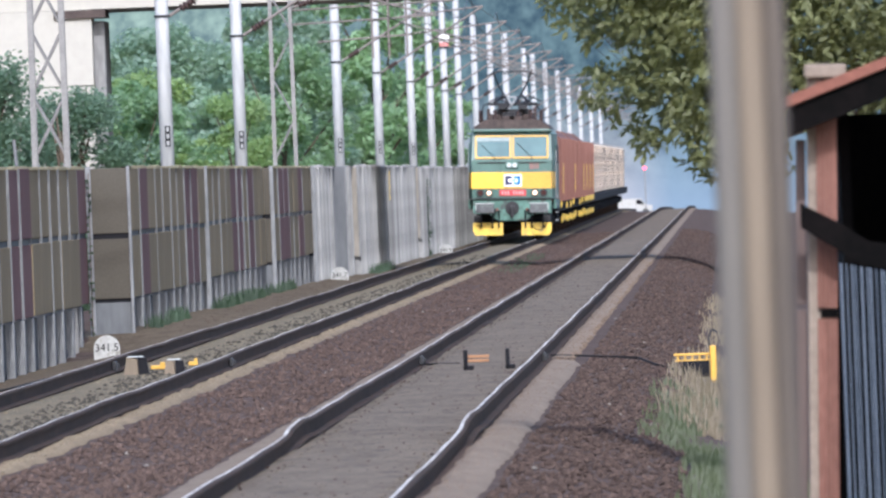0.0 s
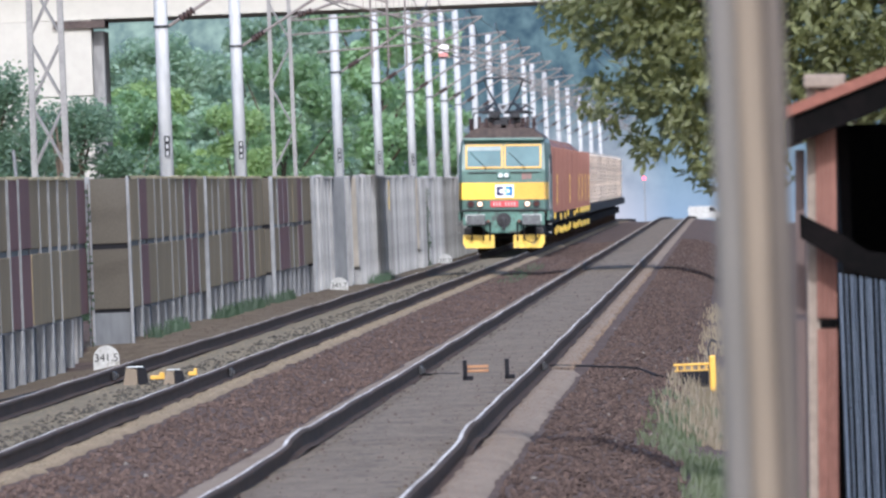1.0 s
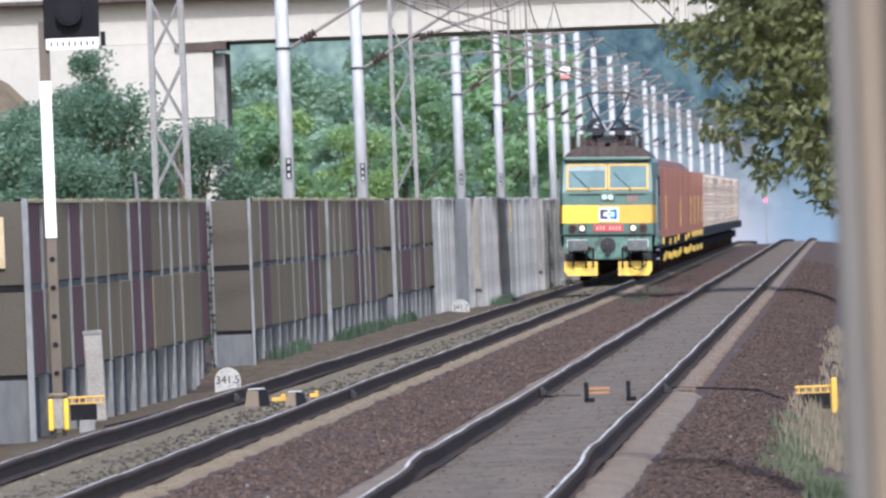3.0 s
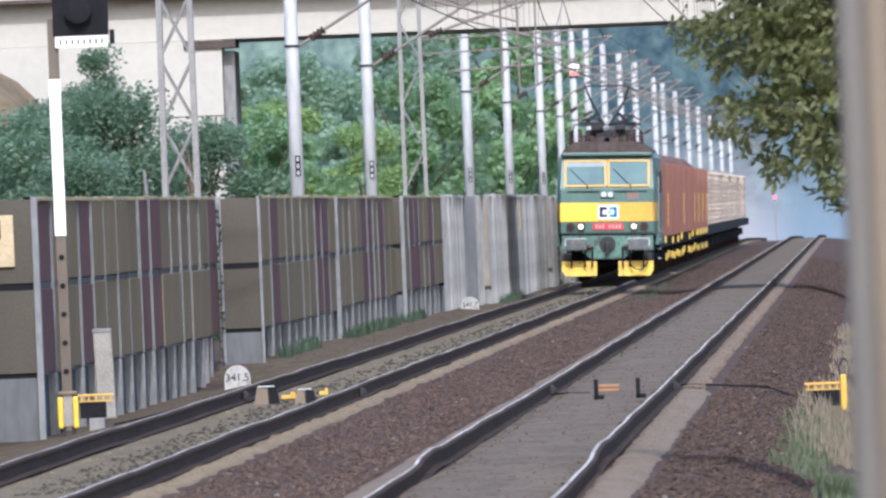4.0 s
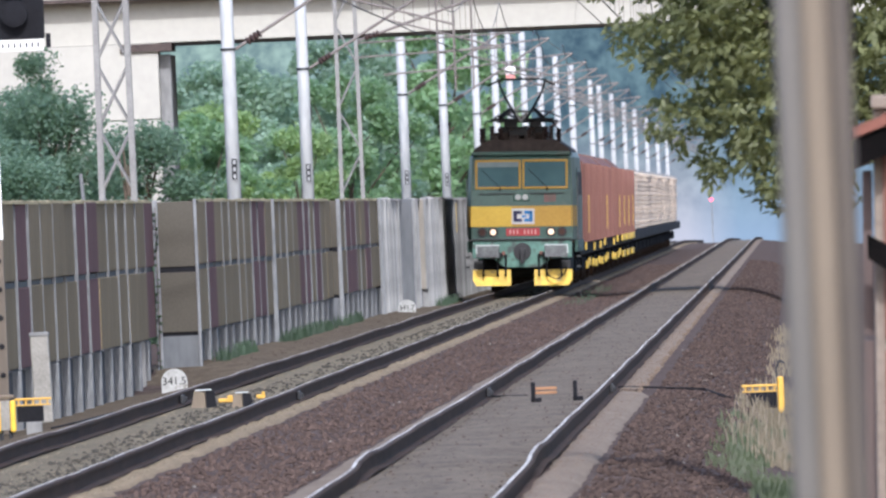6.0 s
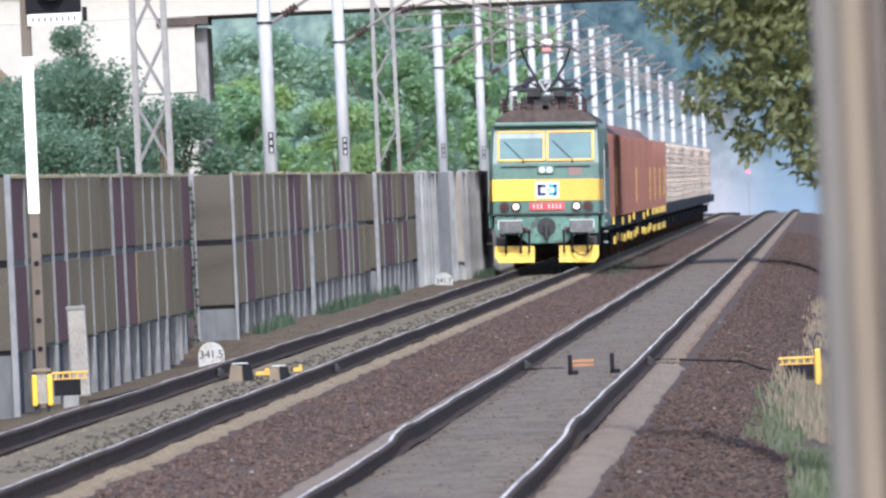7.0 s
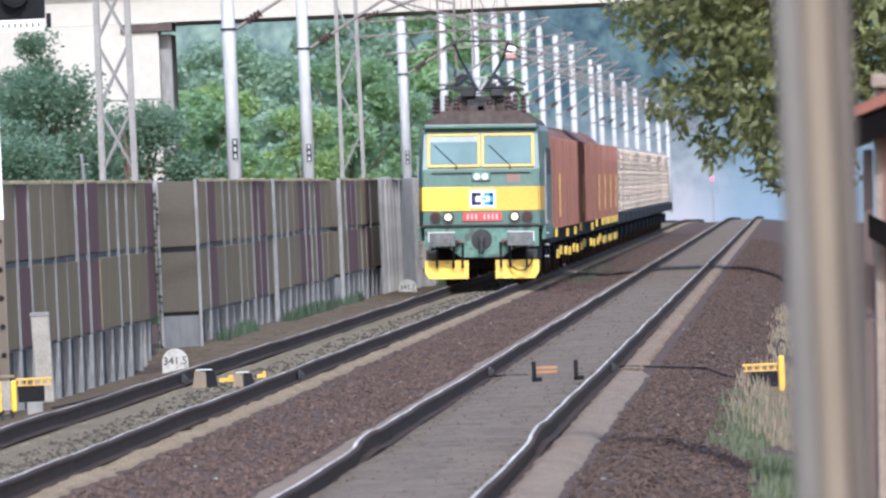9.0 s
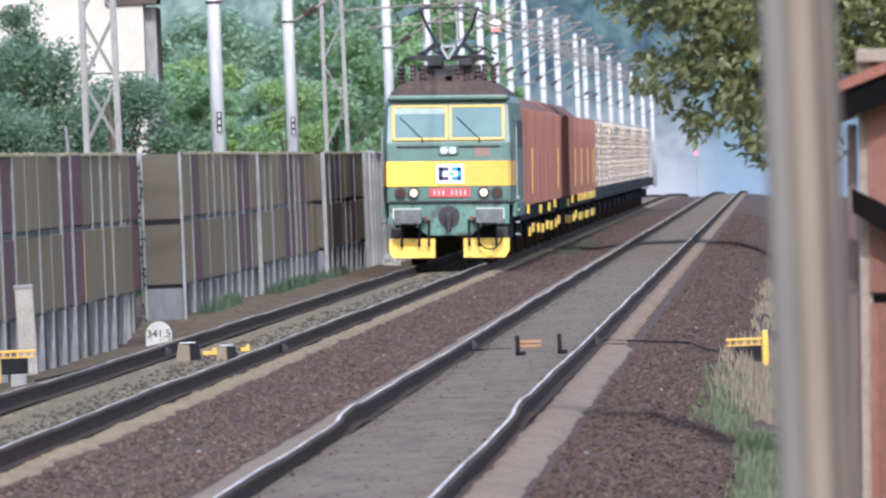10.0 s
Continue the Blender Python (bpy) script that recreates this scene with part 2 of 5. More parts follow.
# Blue base colour stands in for reflected sky; the gloss itself is low.
M_CABGLASS = material("sky_reflection_windscreen", (0.098, 0.172, 0.185), (0.082, 0.146, 0.160), scale=0.6, fine=3, rough=0.03)
M_CABGLASS.node_tree.nodes["Principled BSDF"].inputs["Specular IOR Level"].default_value = 0.12
M_BLIND = material("pale_sun_blind", (0.252, 0.312, 0.312), None, rough=0.6)


# ---- mesh helpers ----
def box(bm, cx, cy, cz, sx, sy, sz, m=None, bevel=0.0):
    made = bmesh.ops.create_cube(bm, size=1.0)["verts"]
    bmesh.ops.scale(bm, vec=(sx, sy, sz), verts=made)
    if bevel:
        edges = list({e for v in made for e in v.link_edges})
        made = list({v for v in bmesh.ops.bevel(bm, geom=edges, offset=bevel, segments=2, affect="EDGES", profile=0.5)["verts"]} | {v for v in made if v.is_valid})
    mat = Matrix.Translation((cx, cy, cz)) @ (m or Matrix())
    bmesh.ops.transform(bm, matrix=mat, verts=made)
    return made


def tube(bm, a, b, r, r2=None, sides=10):
    a, b = Vector(a), Vector(b)
    d = b - a
    made = bmesh.ops.create_cone(bm, cap_ends=True, segments=sides, radius1=r, radius2=r if r2 is None else r2, depth=d.length)["verts"]
    bmesh.ops.transform(bm, matrix=Matrix.Translation((a + b) / 2) @ d.to_track_quat("Z", "Y").to_matrix().to_4x4(), verts=made)
    return made


def prism(bm, outline, y0, y1):
    """A solid with an outline in x and z, drawn out from y0 to y1."""
    a = [bm.verts.new((x, y0, z)) for x, z in outline]
    b = [bm.verts.new((x, y1, z)) for x, z in outline]
    n = len(outline)
    bm.faces.new(a)
    bm.faces.new(b[::-1])
    for i in range(n):
        bm.faces.new((a[i], b[i], b[(i + 1) % n], a[(i + 1) % n]))
    bmesh.ops.recalc_face_normals(bm, faces=bm.faces[:])


def turned(bm, a, b, radii, sides=10):
    """One closed body turned about the line from a to b, with the radii given at even steps."""
    a, b = Vector(a), Vector(b)
    turn = (b - a).to_track_quat("Z", "Y").to_matrix()
    rings = []
    for i, r in enumerate(radii):
        c = a.lerp(b, i / (len(radii) - 1))
        rings.append([bm.verts.new(c + turn @ Vector((r * math.cos(6.2832 * j / sides), r * math.sin(6.2832 * j / sides), 0))) for j in range(sides)])
    for p, q in zip(rings, rings[1:]):
        for j in range(sides):
            bm.faces.new((p[j], p[(j + 1) % sides], q[(j + 1) % sides], q[j]))
    bm.faces.new(rings[0][::-1])
    bm.faces.new(rings[-1])


def swept(bm, points, r, sides=5):
    """One closed round body along a line of points."""
    pts, rings = [Vector(p) for p in points], []
    for i, p in enumerate(pts):
        way = pts[min(i + 1, len(pts) - 1)] - pts[max(i - 1, 0)]
        turn = way.to_track_quat("Z", "Y").to_matrix()
        rings.append([bm.verts.new(p + turn @ Vector((r * math.cos(6.2832 * j / sides), r * math.sin(6.2832 * j / sides), 0))) for j in range(sides)])
    for a, b in zip(rings, rings[1:]):
        for j in range(sides):
            bm.faces.new((a[j], a[(j + 1) % sides], b[(j + 1) % sides], b[j]))
    bm.faces.new(rings[0][::-1])
    bm.faces.new(rings[-1])


def mesh_of(name, bm, mat, smooth=False):
    me = bpy.data.meshes.new(name)
    bm.to_mesh(me)
    bm.free()
    for m in (mat if isinstance(mat, (list, tuple)) else [mat]):
        me.materials.append(m)
    if smooth:
        for p in me.polygons:
            p.use_smooth = len(p.vertices) == 4
    return me


def part(name, bm, mat, parent, label="", smooth=False):
    """One mesh object under a thing or a part; its geometry is in the thing's own space."""
    ob = new(name, mesh_of(name, bm, mat, smooth))
    ob.parent = parent
    if label:
        tagged(ob, label)
    return ob


def thing(name, at, label, category, group="", kind=""):
    e = new(name)
    e.empty_display_size = 0.2
    e.matrix_basis = at
    return tagged(e, label, category, group, kind)


def single(name, bm, mat, label, category, group="", kind="", at=None, smooth=False):
    ob = new(name, mesh_of(name, bm, mat, smooth))
    if at is not None:
        ob.matrix_basis = at
    return tagged(ob, label, category, group, kind)


def sway(y, s):
    """The small ups and downs of an old track, and its sideways wander."""
    far = min(1.0, max(0.0, (y - 120) / 60))
    return far * (0.020 * noise.noise((y * 0.045, s * 7.3, 1.7)) + 0.012 * noise.noise((y * 0.16, s * 3.1, 9.2)))


def crest(y):
    """Beyond the far level crossing the line dips out of sight."""
    return 0.0 if y < 1130 else -0.0022 * (y - 1130 - 40 * (1 - math.exp(-(y - 1130) / 40)))


# ---- ground and tracks ----
TRACKS = (-7.10, -3.12)
HALF_GAUGE = 0.753


def ground_height(x, y):
    pts = ((-400, -0.6), (-30, -0.6), (-13, -0.55), (-10.2, -0.42), (-9.4, -0.36), (-8.5, -0.24), (-7.9, -0.19), (-6.2, -0.19), (-5.6, -0.22), (-5.1, -0.25), (-4.5, -0.22),
           (-4.0, -0.18), (-2.2, -0.18), (-1.75, -0.22), (-1.3, -0.26), (-0.8, -0.42), (-0.4, -0.62), (0.4, -0.85), (6, -0.95), (400, -0.95))
    for (xa, za), (xb, zb) in zip(pts, pts[1:]):
        if xa <= x <= xb:
            z = za + (zb - za) * (x - xa) / (xb - xa)
            break
    else:
        z = -0.6
    if -13 < x < -8.5:      # a soil bank rises to the foot of the barrier beyond its large step
        bank = min(1.0, max(0.0, (y - 336) / 14))
        target = (-0.24 + 0.05 * min(1.0, (-8.5 - x) / 0.9)) * bank + (-0.24 - 0.34 * min(1.0, (-8.5 - x) / 1.9)) * (1 - bank)
        z += (target - z) * min(1.0, (x + 13) / 1.5)
    return z + crest(y) + 0.02 * noise.noise((x * 1.3, y * 0.11, 0)) * (1 if -12 < x < 3 else 3)


def build_ground():
    xs = [-1500, -400, -120, -40, -20, -13, -11.5, -10.6] + [-10.2 + 0.2 * i for i in range(55)] + [1.4, 3, 6, 15, 40, 120, 400, 1500]
    ys = [-200, 0, 60, 100] + [130 + 1.5 * i for i in range(120)] + [310 + 6 * i for i in range(100)] + [920 + 40 * i for i in range(20)] + [1800, 2200, 3000, 4500]
    verts = [(x, y, ground_height(max(-399, min(399, x)), y) + 0.0) for y in ys for x in xs]
    n = len(xs)
    faces = [(j * n + i, j * n + i + 1, (j + 1) * n + i + 1, (j + 1) * n + i) for j in range(len(ys) - 1) for i in range(n - 1)]
    me = bpy.data.meshes.new("ground")
    me.from_pydata(verts, [], faces)
    me.materials.append(M_DIRT)
    for p in me.polygons:
        p.use_smooth = True
    tagged(new("ground", me), "dark reddish-brown ballast and soil along the railway", "ground", kind="structure")


def strip(name, x0, x1, y0, y1, lift, mat, label, ragged=0.06, seed=0):
    """A flat layer of finer material lying on the ground, with uneven edges."""
    verts, faces, n = [], [], int((y1 - y0) / 1.2)
    cols = 6
    for j in range(n + 1):
        y = y0 + (y1 - y0) * j / n
        ea = ragged * (noise.noise((y * 0.35, seed, 0)) + 0.6 * noise.noise((y * 1.7, seed, 4)))
        eb = ragged * (noise.noise((y * 0.35, seed, 8)) + 0.6 * noise.noise((y * 1.7, seed, 12)))
        for i in range(cols + 1):
            x = x0 + ea + (x1 + eb - x0 - ea) * i / cols
            edge = -0.03 if i in (0, cols) else 0.0
            verts.append((x, y, ground_height(x, y) + lift + edge + 0.004 * noise.noise((x * 3, y * 0.6, seed))))
    for j in range(n):
        for i in range(cols):
            a = j * (cols + 1) + i
            faces.append((a, a + 1, a + cols + 2, a + cols + 1))
    me = bpy.data.meshes.new(name)
    me.from_pydata(verts, [], faces)
    me.materials.append(mat)
    for p in me.polygons:
        p.use_smooth = True
    tagged(new(name, me), label, "track bed", kind="structure")


def build_rail(x, s, name):
    """One rail: foot, web and worn head, following the ups and downs of the track."""
    half = [(-0.075, -0.172), (0.075, -0.172), (0.075, -0.160), (0.012, -0.140), (0.010, -0.045), (0.036, -0.036), (0.036, -0.012), (0.022, 0.0), (0.002, 0.0008), (-0.022, 0.0), (-0.036, -0.012), (-0.036, -0.036), (-0.010, -0.045), (-0.012, -0.140), (-0.075, -0.160)]
    ys = [100 + 0.75 * i for i in range(420)] + [415 + 3 * i for i in range(200)] + [1015 + 10 * i for i in range(40)]
    verts, faces, mats, n = [], [], [], len(half)
    for y in ys:
        z = sway(y, s) + crest(y)
        if s > 1:      # the settled welded joint in the nearer track
            z += 0.022 * math.tanh((y - 181) / 0.7) - 0.022 + 0.020 * math.exp(-((y - 186) / 3.0) ** 2)
        dx = 0.012 * noise.noise((y * 0.05, s, 22))
        verts += [(x + dx + a, y, z + b) for a, b in half]
    for j in range(len(ys) - 1):
        for i in range(n):
            a, b = j * n + i, j * n + (i + 1) % n
            faces.append((a, b, b + n, a + n))
            mats.append(1 if i in ((8, 9) if s > 1 else (8,)) else 0)
    me = bpy.data.meshes.new(name)
    me.from_pydata(verts, [], faces)
    me.materials.append(M_RAILSIDE)
    me.materials.append(M_RAILTOP)
    me.polygons.foreach_set("material_index", mats)
    me.update()
    tagged(new(name, me), "rusty steel rail, polished running surface with painted highlight", "rail", "rails of the double track", "structure")


build_ground()
strip("track_bed_left", -7.80, -6.42, 100, 1250, 0.035, M_BED, "grey gravel between the rails with loose stones", 0.03, 3)
strip("grit_strip_left", -6.28, -6.02, 100, 1250, 0.03, M_GRIT, "tan grit strip beside the rail", 0.11, 5)
strip("soil_shoulder", -10.8, -7.93, 100, 1250, 0.02, M_BANK, "olive brown soil shoulder beside the rail", 0.12, 15)
strip("track_bed_right", -3.84, -2.40, 100, 1250, 0.035, M_FOUL, "smooth grey fouled ballast between the rails", 0.03, 7)
strip("grit_strip_middle", -4.36, -3.93, 100, 1250, 0.03, M_PATH, "grey grit strip beside the rail", 0.07, 9)
strip("grit_strip_right", -2.28, -1.90, 100, 256, 0.035, M_PATH, "pale brown grit strip beside the rail", 0.05, 11)
strip("grit_strip_far", -2.28, -2.02, 259, 1250, 0.03, M_PATH, "pale brown grit strip beside the rail", 0.07, 12)
for i, cx in enumerate(TRACKS):
    build_rail(cx - HALF_GAUGE, i * 2 + 0.3, "rail")
    build_rail(cx + HALF_GAUGE, i * 2 + 0.3, "rail")

# ---- noise barrier ----
def shared(name, build, mat, smooth=False):
    bm = bmesh.new()
    build(bm)
    return mesh_of(name, bm, mat, smooth)


def piece(name, me, parent, at):
    ob = new(name, me)
    ob.parent = parent
    ob.matrix_basis = at
    return ob


def build_coping(e, length, zt, mat, rnd):
    """An uneven, weathered top edge along a stretch of the barrier."""
    bm = bmesh.new()
    prev = None
    n = int(length / 1.3)
    for i in range(n + 1):
        h, d = rnd.uniform(0.02, 0.05), rnd.uniform(-0.02, 0.02)
        ring = [bm.verts.new((xx + d, length / n * i, zz)) for xx, zz in ((-0.15, zt - 0.01), (0.03, zt - 0.01), (0.02, zt + h), (-0.14, zt + h))]
        if prev:
            for j in range(4):
                bm.faces.new((prev[j], prev[(j + 1) % 4], ring[(j + 1) % 4], ring[j]))
        prev = ring
    bmesh.ops.recalc_face_normals(bm, faces=bm.faces[:])
    part("coping", bm, mat, e)


def build_panel_stretch(y0, y1, x, n, top, joint, foot, reds, rnd, askew=0.0):
    """Bays of two acoustic cassettes over a concrete plinth between posts; the face looks to +x."""
    bay, low = (y1 - y0) / n, -0.80
    e = thing("noise_barrier", pose(x, y0, 0, 0, 0, askew), "brown and maroon acoustic panels on grey concrete plinth, steel posts", "noise barrier", "barrier along the railway")
    upper = shared("acoustic_panel", lambda bm: box(bm, -0.05, 0, (top + joint) / 2 + 0.02, 0.14, bay - 0.05, top - joint - 0.04, bevel=0.012), M_BROWN)
    lower = shared("acoustic_panel", lambda bm: box(bm, -0.05, 0, (joint + foot) / 2 - 0.01, 0.14, bay - 0.05, joint - foot - 0.06, bevel=0.012), M_BROWN)
    gasket = shared("gasket", lambda bm: box(bm, -0.06, 0, joint - 0.008, 0.10, bay - 0.05, 0.08), M_DARK)
    upper_red, lower_red = upper.copy(), lower.copy()
    upper_red.materials[0] = lower_red.materials[0] = M_MAROON
    plinth = shared("plinth_slab", lambda bm: box(bm, -0.150, 0, (foot - 0.03 + low) / 2, 0.12, bay - 0.20, foot - 0.03 - low, bevel=0.01), M_SLAB)

    def post_shape(bm):
        box(bm, -0.07, 0, (foot - 0.01 + low) / 2, 0.21, 0.24, foot - 0.01 - low, bevel=0.02)
        box(bm, -0.0825, 0, (top + foot) / 2, 0.235, 0.05, top - foot)
    post = shared("post", post_shape, M_POSTGREY)
    for i in range(n):
        y, red = bay * (i + 0.5), i in reds
        piece("acoustic_panel", upper_red if red else upper, e, pose(rnd.uniform(-0.022, 0.022), y, rnd.uniform(-0.012, 0.012)))
        piece("acoustic_panel", lower_red if red else lower, e, pose(rnd.uniform(-0.022, 0.022), y, rnd.uniform(-0.012, 0.012)))
        piece("gasket", gasket, e, pose(0, y, 0))
        piece("plinth_slab", plinth, e, pose(0, y, 0))
        if i:
            piece("post", post, e, pose(rnd.uniform(-0.02, 0.012), y - bay / 2, rnd.uniform(-0.01, 0.01)))
    build_coping(e, y1 - y0, top, M_MOSS, rnd)


def build_panel_return(y, xa, xb, top, joint, foot, thick, rnd):
    """A short length where the barrier steps towards the track; thick: on which side a broad grey post stands."""
    w = xb - xa
    e = thing("noise_barrier", pose((xa + xb) / 2, y, 0), "plain brown acoustic panels over grey plinth, facing along the line", "noise barrier", "barrier along the railway")
    for name, z0, z1, dy, mat in (("acoustic_panel", joint + 0.045, top, -0.10, M_BROWN_DIMMED), ("acoustic_panel", foot + 0.03, joint - 0.045, -0.10, M_BROWN_DIMMED), ("plinth_slab", -0.80, foot - 0.03, -0.07, M_SLATE), ("gasket", joint - 0.05, joint + 0.05, -0.075, M_BLACK), ("gasket", foot - 0.035, foot + 0.035, -0.070, M_BLACK)):
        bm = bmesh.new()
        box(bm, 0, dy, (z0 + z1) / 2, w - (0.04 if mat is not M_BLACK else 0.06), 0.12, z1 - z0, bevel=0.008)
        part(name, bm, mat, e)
    for side in (-1, 1):
        broad = side == thick
        bm = bmesh.new()
        box(bm, side * w / 2, -0.10, (top - 0.80) / 2 + 0.02, 0.085 if broad else 0.05, 0.18, top + 0.82, bevel=0.01)
        part("post", bm, M_GALVPOST, e)


def build_concrete_stretch(y0, y1, x, n, top, rnd):
    bay = (y1 - y0) / n
    e = thing("concrete_wall", pose(x, y0, 0), "pale grey weathered concrete wall with upright ribs", "wall", "barrier along the railway")
    slab = shared("concrete_slab", lambda bm: box(bm, -0.08, 0, (top - 0.75) / 2, 0.14, bay - 0.06, top + 0.73, bevel=0.02), M_CONC)
    pilaster = shared("pilaster", lambda bm: box(bm, -0.05, 0, (top - 0.75) / 2 + 0.02, 0.20, 0.13, top + 0.78, bevel=0.03), M_CONC)
    for i in range(n):
        piece("concrete_slab", slab, e, pose(rnd.uniform(-0.03, 0.015), bay * (i + 0.5), rnd.uniform(-0.05, 0.02)))
        piece("pilaster", pilaster, e, pose(rnd.uniform(-0.02, 0.02), bay * i, rnd.uniform(-0.06, 0.02)))
    build_coping(e, y1 - y0, top - 0.03, M_CREAMCONC, rnd)
    return e


def build_concrete_return(y, xa, xb, z0, z1, mat, label):
    e = thing("concrete_wall", pose((xa + xb) / 2, y, 0), label, "wall", "barrier along the railway")
    bm = bmesh.new()
    box(bm, 0, -0.10, (z0 + z1) / 2, xb - xa, 0.16, z1 - z0, bevel=0.015)
    part("concrete_slab", bm, mat, e)
    bm = bmesh.new()
    box(bm, (xb - xa) / 2 - 0.02, -0.13, (z0 + z1) / 2, 0.04, 0.18, z1 - z0 + 0.02, bevel=0.008)
    part("edge_post", bm, M_GALVPOST, e)


def build_wall():
    rnd = random.Random(5)
    build_panel_stretch(192, 267.8, -11.35, 15, 2.48, 1.38, 0.25, (2, 6, 7), rnd)
    build_panel_stretch(268, 346.6, -10.50, 16, 2.48, 1.39, 0.25, (0, 3, 8, 9, 15), rnd, 0.09)
    build_panel_stretch(347, 395.8, -9.90, 10, 2.47, 1.40, 0.33, (1, 7, 8), rnd)
    build_panel_stretch(396, 443.8, -9.86, 10, 2.46, 1.43, 0.40, (4, 5, 7), rnd)
    build_panel_stretch(444, 484, -9.66, 8, 2.45, 1.43, 0.46, (1, 2, 5), rnd)
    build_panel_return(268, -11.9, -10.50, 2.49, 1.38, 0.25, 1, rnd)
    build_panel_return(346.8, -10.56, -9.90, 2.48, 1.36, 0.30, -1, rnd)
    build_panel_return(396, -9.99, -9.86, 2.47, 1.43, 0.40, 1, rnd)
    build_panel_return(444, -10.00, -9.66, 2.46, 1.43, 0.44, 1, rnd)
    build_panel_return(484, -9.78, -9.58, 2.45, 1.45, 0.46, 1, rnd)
    # concrete lengths, stepping towards the track
    build_concrete_stretch(484, 508.8, -9.58, 11, 2.47, rnd)
    build_concrete_stretch(509, 515.8, -9.26, 3, 2.47, rnd)
    e = build_concrete_stretch(516, 610, -9.10, 42, 2.46, rnd)
    bm = bmesh.new()
    box(bm, 0.035, 43, 1.95, 0.07, 0.16, 0.78, bevel=0.01)
    part("cable_cover", bm, M_YELLOW, e, "yellow strip fixed upright to the wall")
    build_concrete_stretch(610, 760, -8.98, 56, 2.42, rnd)
    build_concrete_stretch(760, 1000, -11.3, 48, 2.40, rnd)
    build_concrete_return(509, -9.60, -9.26, -0.7, 2.47, M_SLATE, "dark slate-grey concrete slab where the wall steps out")
    build_concrete_return(516, -9.28, -9.10, 0.25, 2.46, M_CREAMCONC, "cream upright slab standing out from the wall")
    # Added slab stands in for the lower part of a mast.
    build_concrete_return(610, -9.12, -8.98, 0.35, 2.43, M_CREAMCONC, "cream upright slab standing out from the wall")


# ---- overhead line ----
def build_mast(x, y, height, r, reach=3.4, arm=True, plate=True):
    e = thing("catenary_mast", pose(x, y, -0.5), "round grey steel mast carrying overhead line, behind the barrier", "catenary mast", "masts along the railway")
    bm = bmesh.new()
    tube(bm, (0, 0, 0), (0, 0, height), r, r * 0.82, 20)
    part("pole", bm, M_POLE, e, smooth=True)
    for z in (5.95, 7.6):
        bm = bmesh.new()
        tube(bm, (0, 0, z - 0.022), (0, 0, z + 0.022), r * 1.07, None, 18)
        part("clamp", bm, M_DARK, e)
    if plate:
        bm = bmesh.new()
        box(bm, 0.03, -r - 0.008, 3.62, 0.115, 0.016, 0.44, bevel=0.004)
        pl = part("number_plate", bm, M_POLE, e, "narrow plate with dark figures")
        bm = bmesh.new()
        for k in range(3):      # each figure an open outline
            for dx, dz, w, h in ((-0.040, 0, 0.026, 0.12), (0.040, 0, 0.026, 0.12), (0, 0.055, 0.09, 0.024), (0, -0.055, 0.09, 0.024)):
                box(bm, 0.03 + dx, -r - 0.018, 3.62 + (k - 1) * 0.135 + dz, w, 0.006, h)
        part("marking", bm, M_BLACK, pl)
    if arm:
        bm = bmesh.new()
        tube(bm, (r, 0, 5.95), (reach, 0, 7.9), 0.032, None, 8)
        part("stay_tube", bm, M_ARM, e)
        bm = bmesh.new()
        tube(bm, (r, 0, 7.6), (reach, 0, 7.9), 0.028, None, 8)
        part("top_tube", bm, M_ARM, e)
        bm = bmesh.new()
        tube(bm, (reach * 0.55, 0, 6.98), (reach + 1.0, 0, 6.25), 0.022, None, 8)
        part("steady_arm", bm, M_ARM, e)
        bm = bmesh.new()
        d = Vector((reach - r, 0, 1.95)).normalized()
        root = Vector((r, 0, 5.95))
        turned(bm, root + d * 0.26, root + d * 0.58, (0.05, 0.095, 0.07) * 4)
        part("insulator", bm, M_INSUL, e)
    return e


def build_lattice(x, y, height, half):
    e = thing("lattice_mast", pose(x, y, -0.5), "grey steel lattice mast with crossed bracing", "catenary mast", "masts along the railway")
    for sx in (-1, 1):
        for sy in (-1, 1):
            bm = bmesh.new()
            tube(bm, (sx * half, sy * half, 0), (sx * half * 0.85, sy * half * 0.85, height), 0.062, None, 4)
            part("leg", bm, M_MAST, e)
    step = 1.05
    for k in range(int(height / step)):
        for sy in (-1, 1):
            s = 1 if k % 2 else -1
            bm = bmesh.new()
            tube(bm, (-s * half, sy * half, k * step), (s * half, sy * half, (k + 1) * step), 0.022, None, 5)
            if y < 450:
                tube(bm, (s * half, sy * half, k * step), (-s * half, sy * half, (k + 1) * step), 0.022, None, 5)
            part("brace", bm, M_MAST, e)
    bm = bmesh.new()
    tube(bm, (half, 0, 6.9), (4.0, 0, 8.1), 0.035, None, 8)
    part("stay_tube", bm, M_ARM, e)
    bm = bmesh.new()
    tube(bm, (half, 0, 8.1), (4.0, 0, 8.1), 0.03, None, 8)
    part("top_tube", bm, M_ARM, e)
    if y > 450:        # a long registration frame over both tracks
        for z0, x0, x1 in ((6.85, 0.2, 4.3), (6.50, 0.2, 3.9), (6.05, 0.9, 3.2)):
            bm = bmesh.new()
            tube(bm, (x0, 0, z0), (x1, 0, z0 + 0.1), 0.022, None, 8)
            part("registration_tube", bm, M_ARM, e)
        for x0 in (2.25, 2.65, 3.1):
            bm = bmesh.new()
            tube(bm, (x0, 0, 5.6), (x0, 0, 8.4), 0.026, None, 8)
            part("drop_tube", bm, M_ARM, e)
    bm = bmesh.new()
    turned(bm, (half + 0.2, 0, 6.97), (half + 0.55, 0, 7.075), (0.05, 0.10, 0.07) * 4)
    part("insulator", bm, M_INSUL, e)


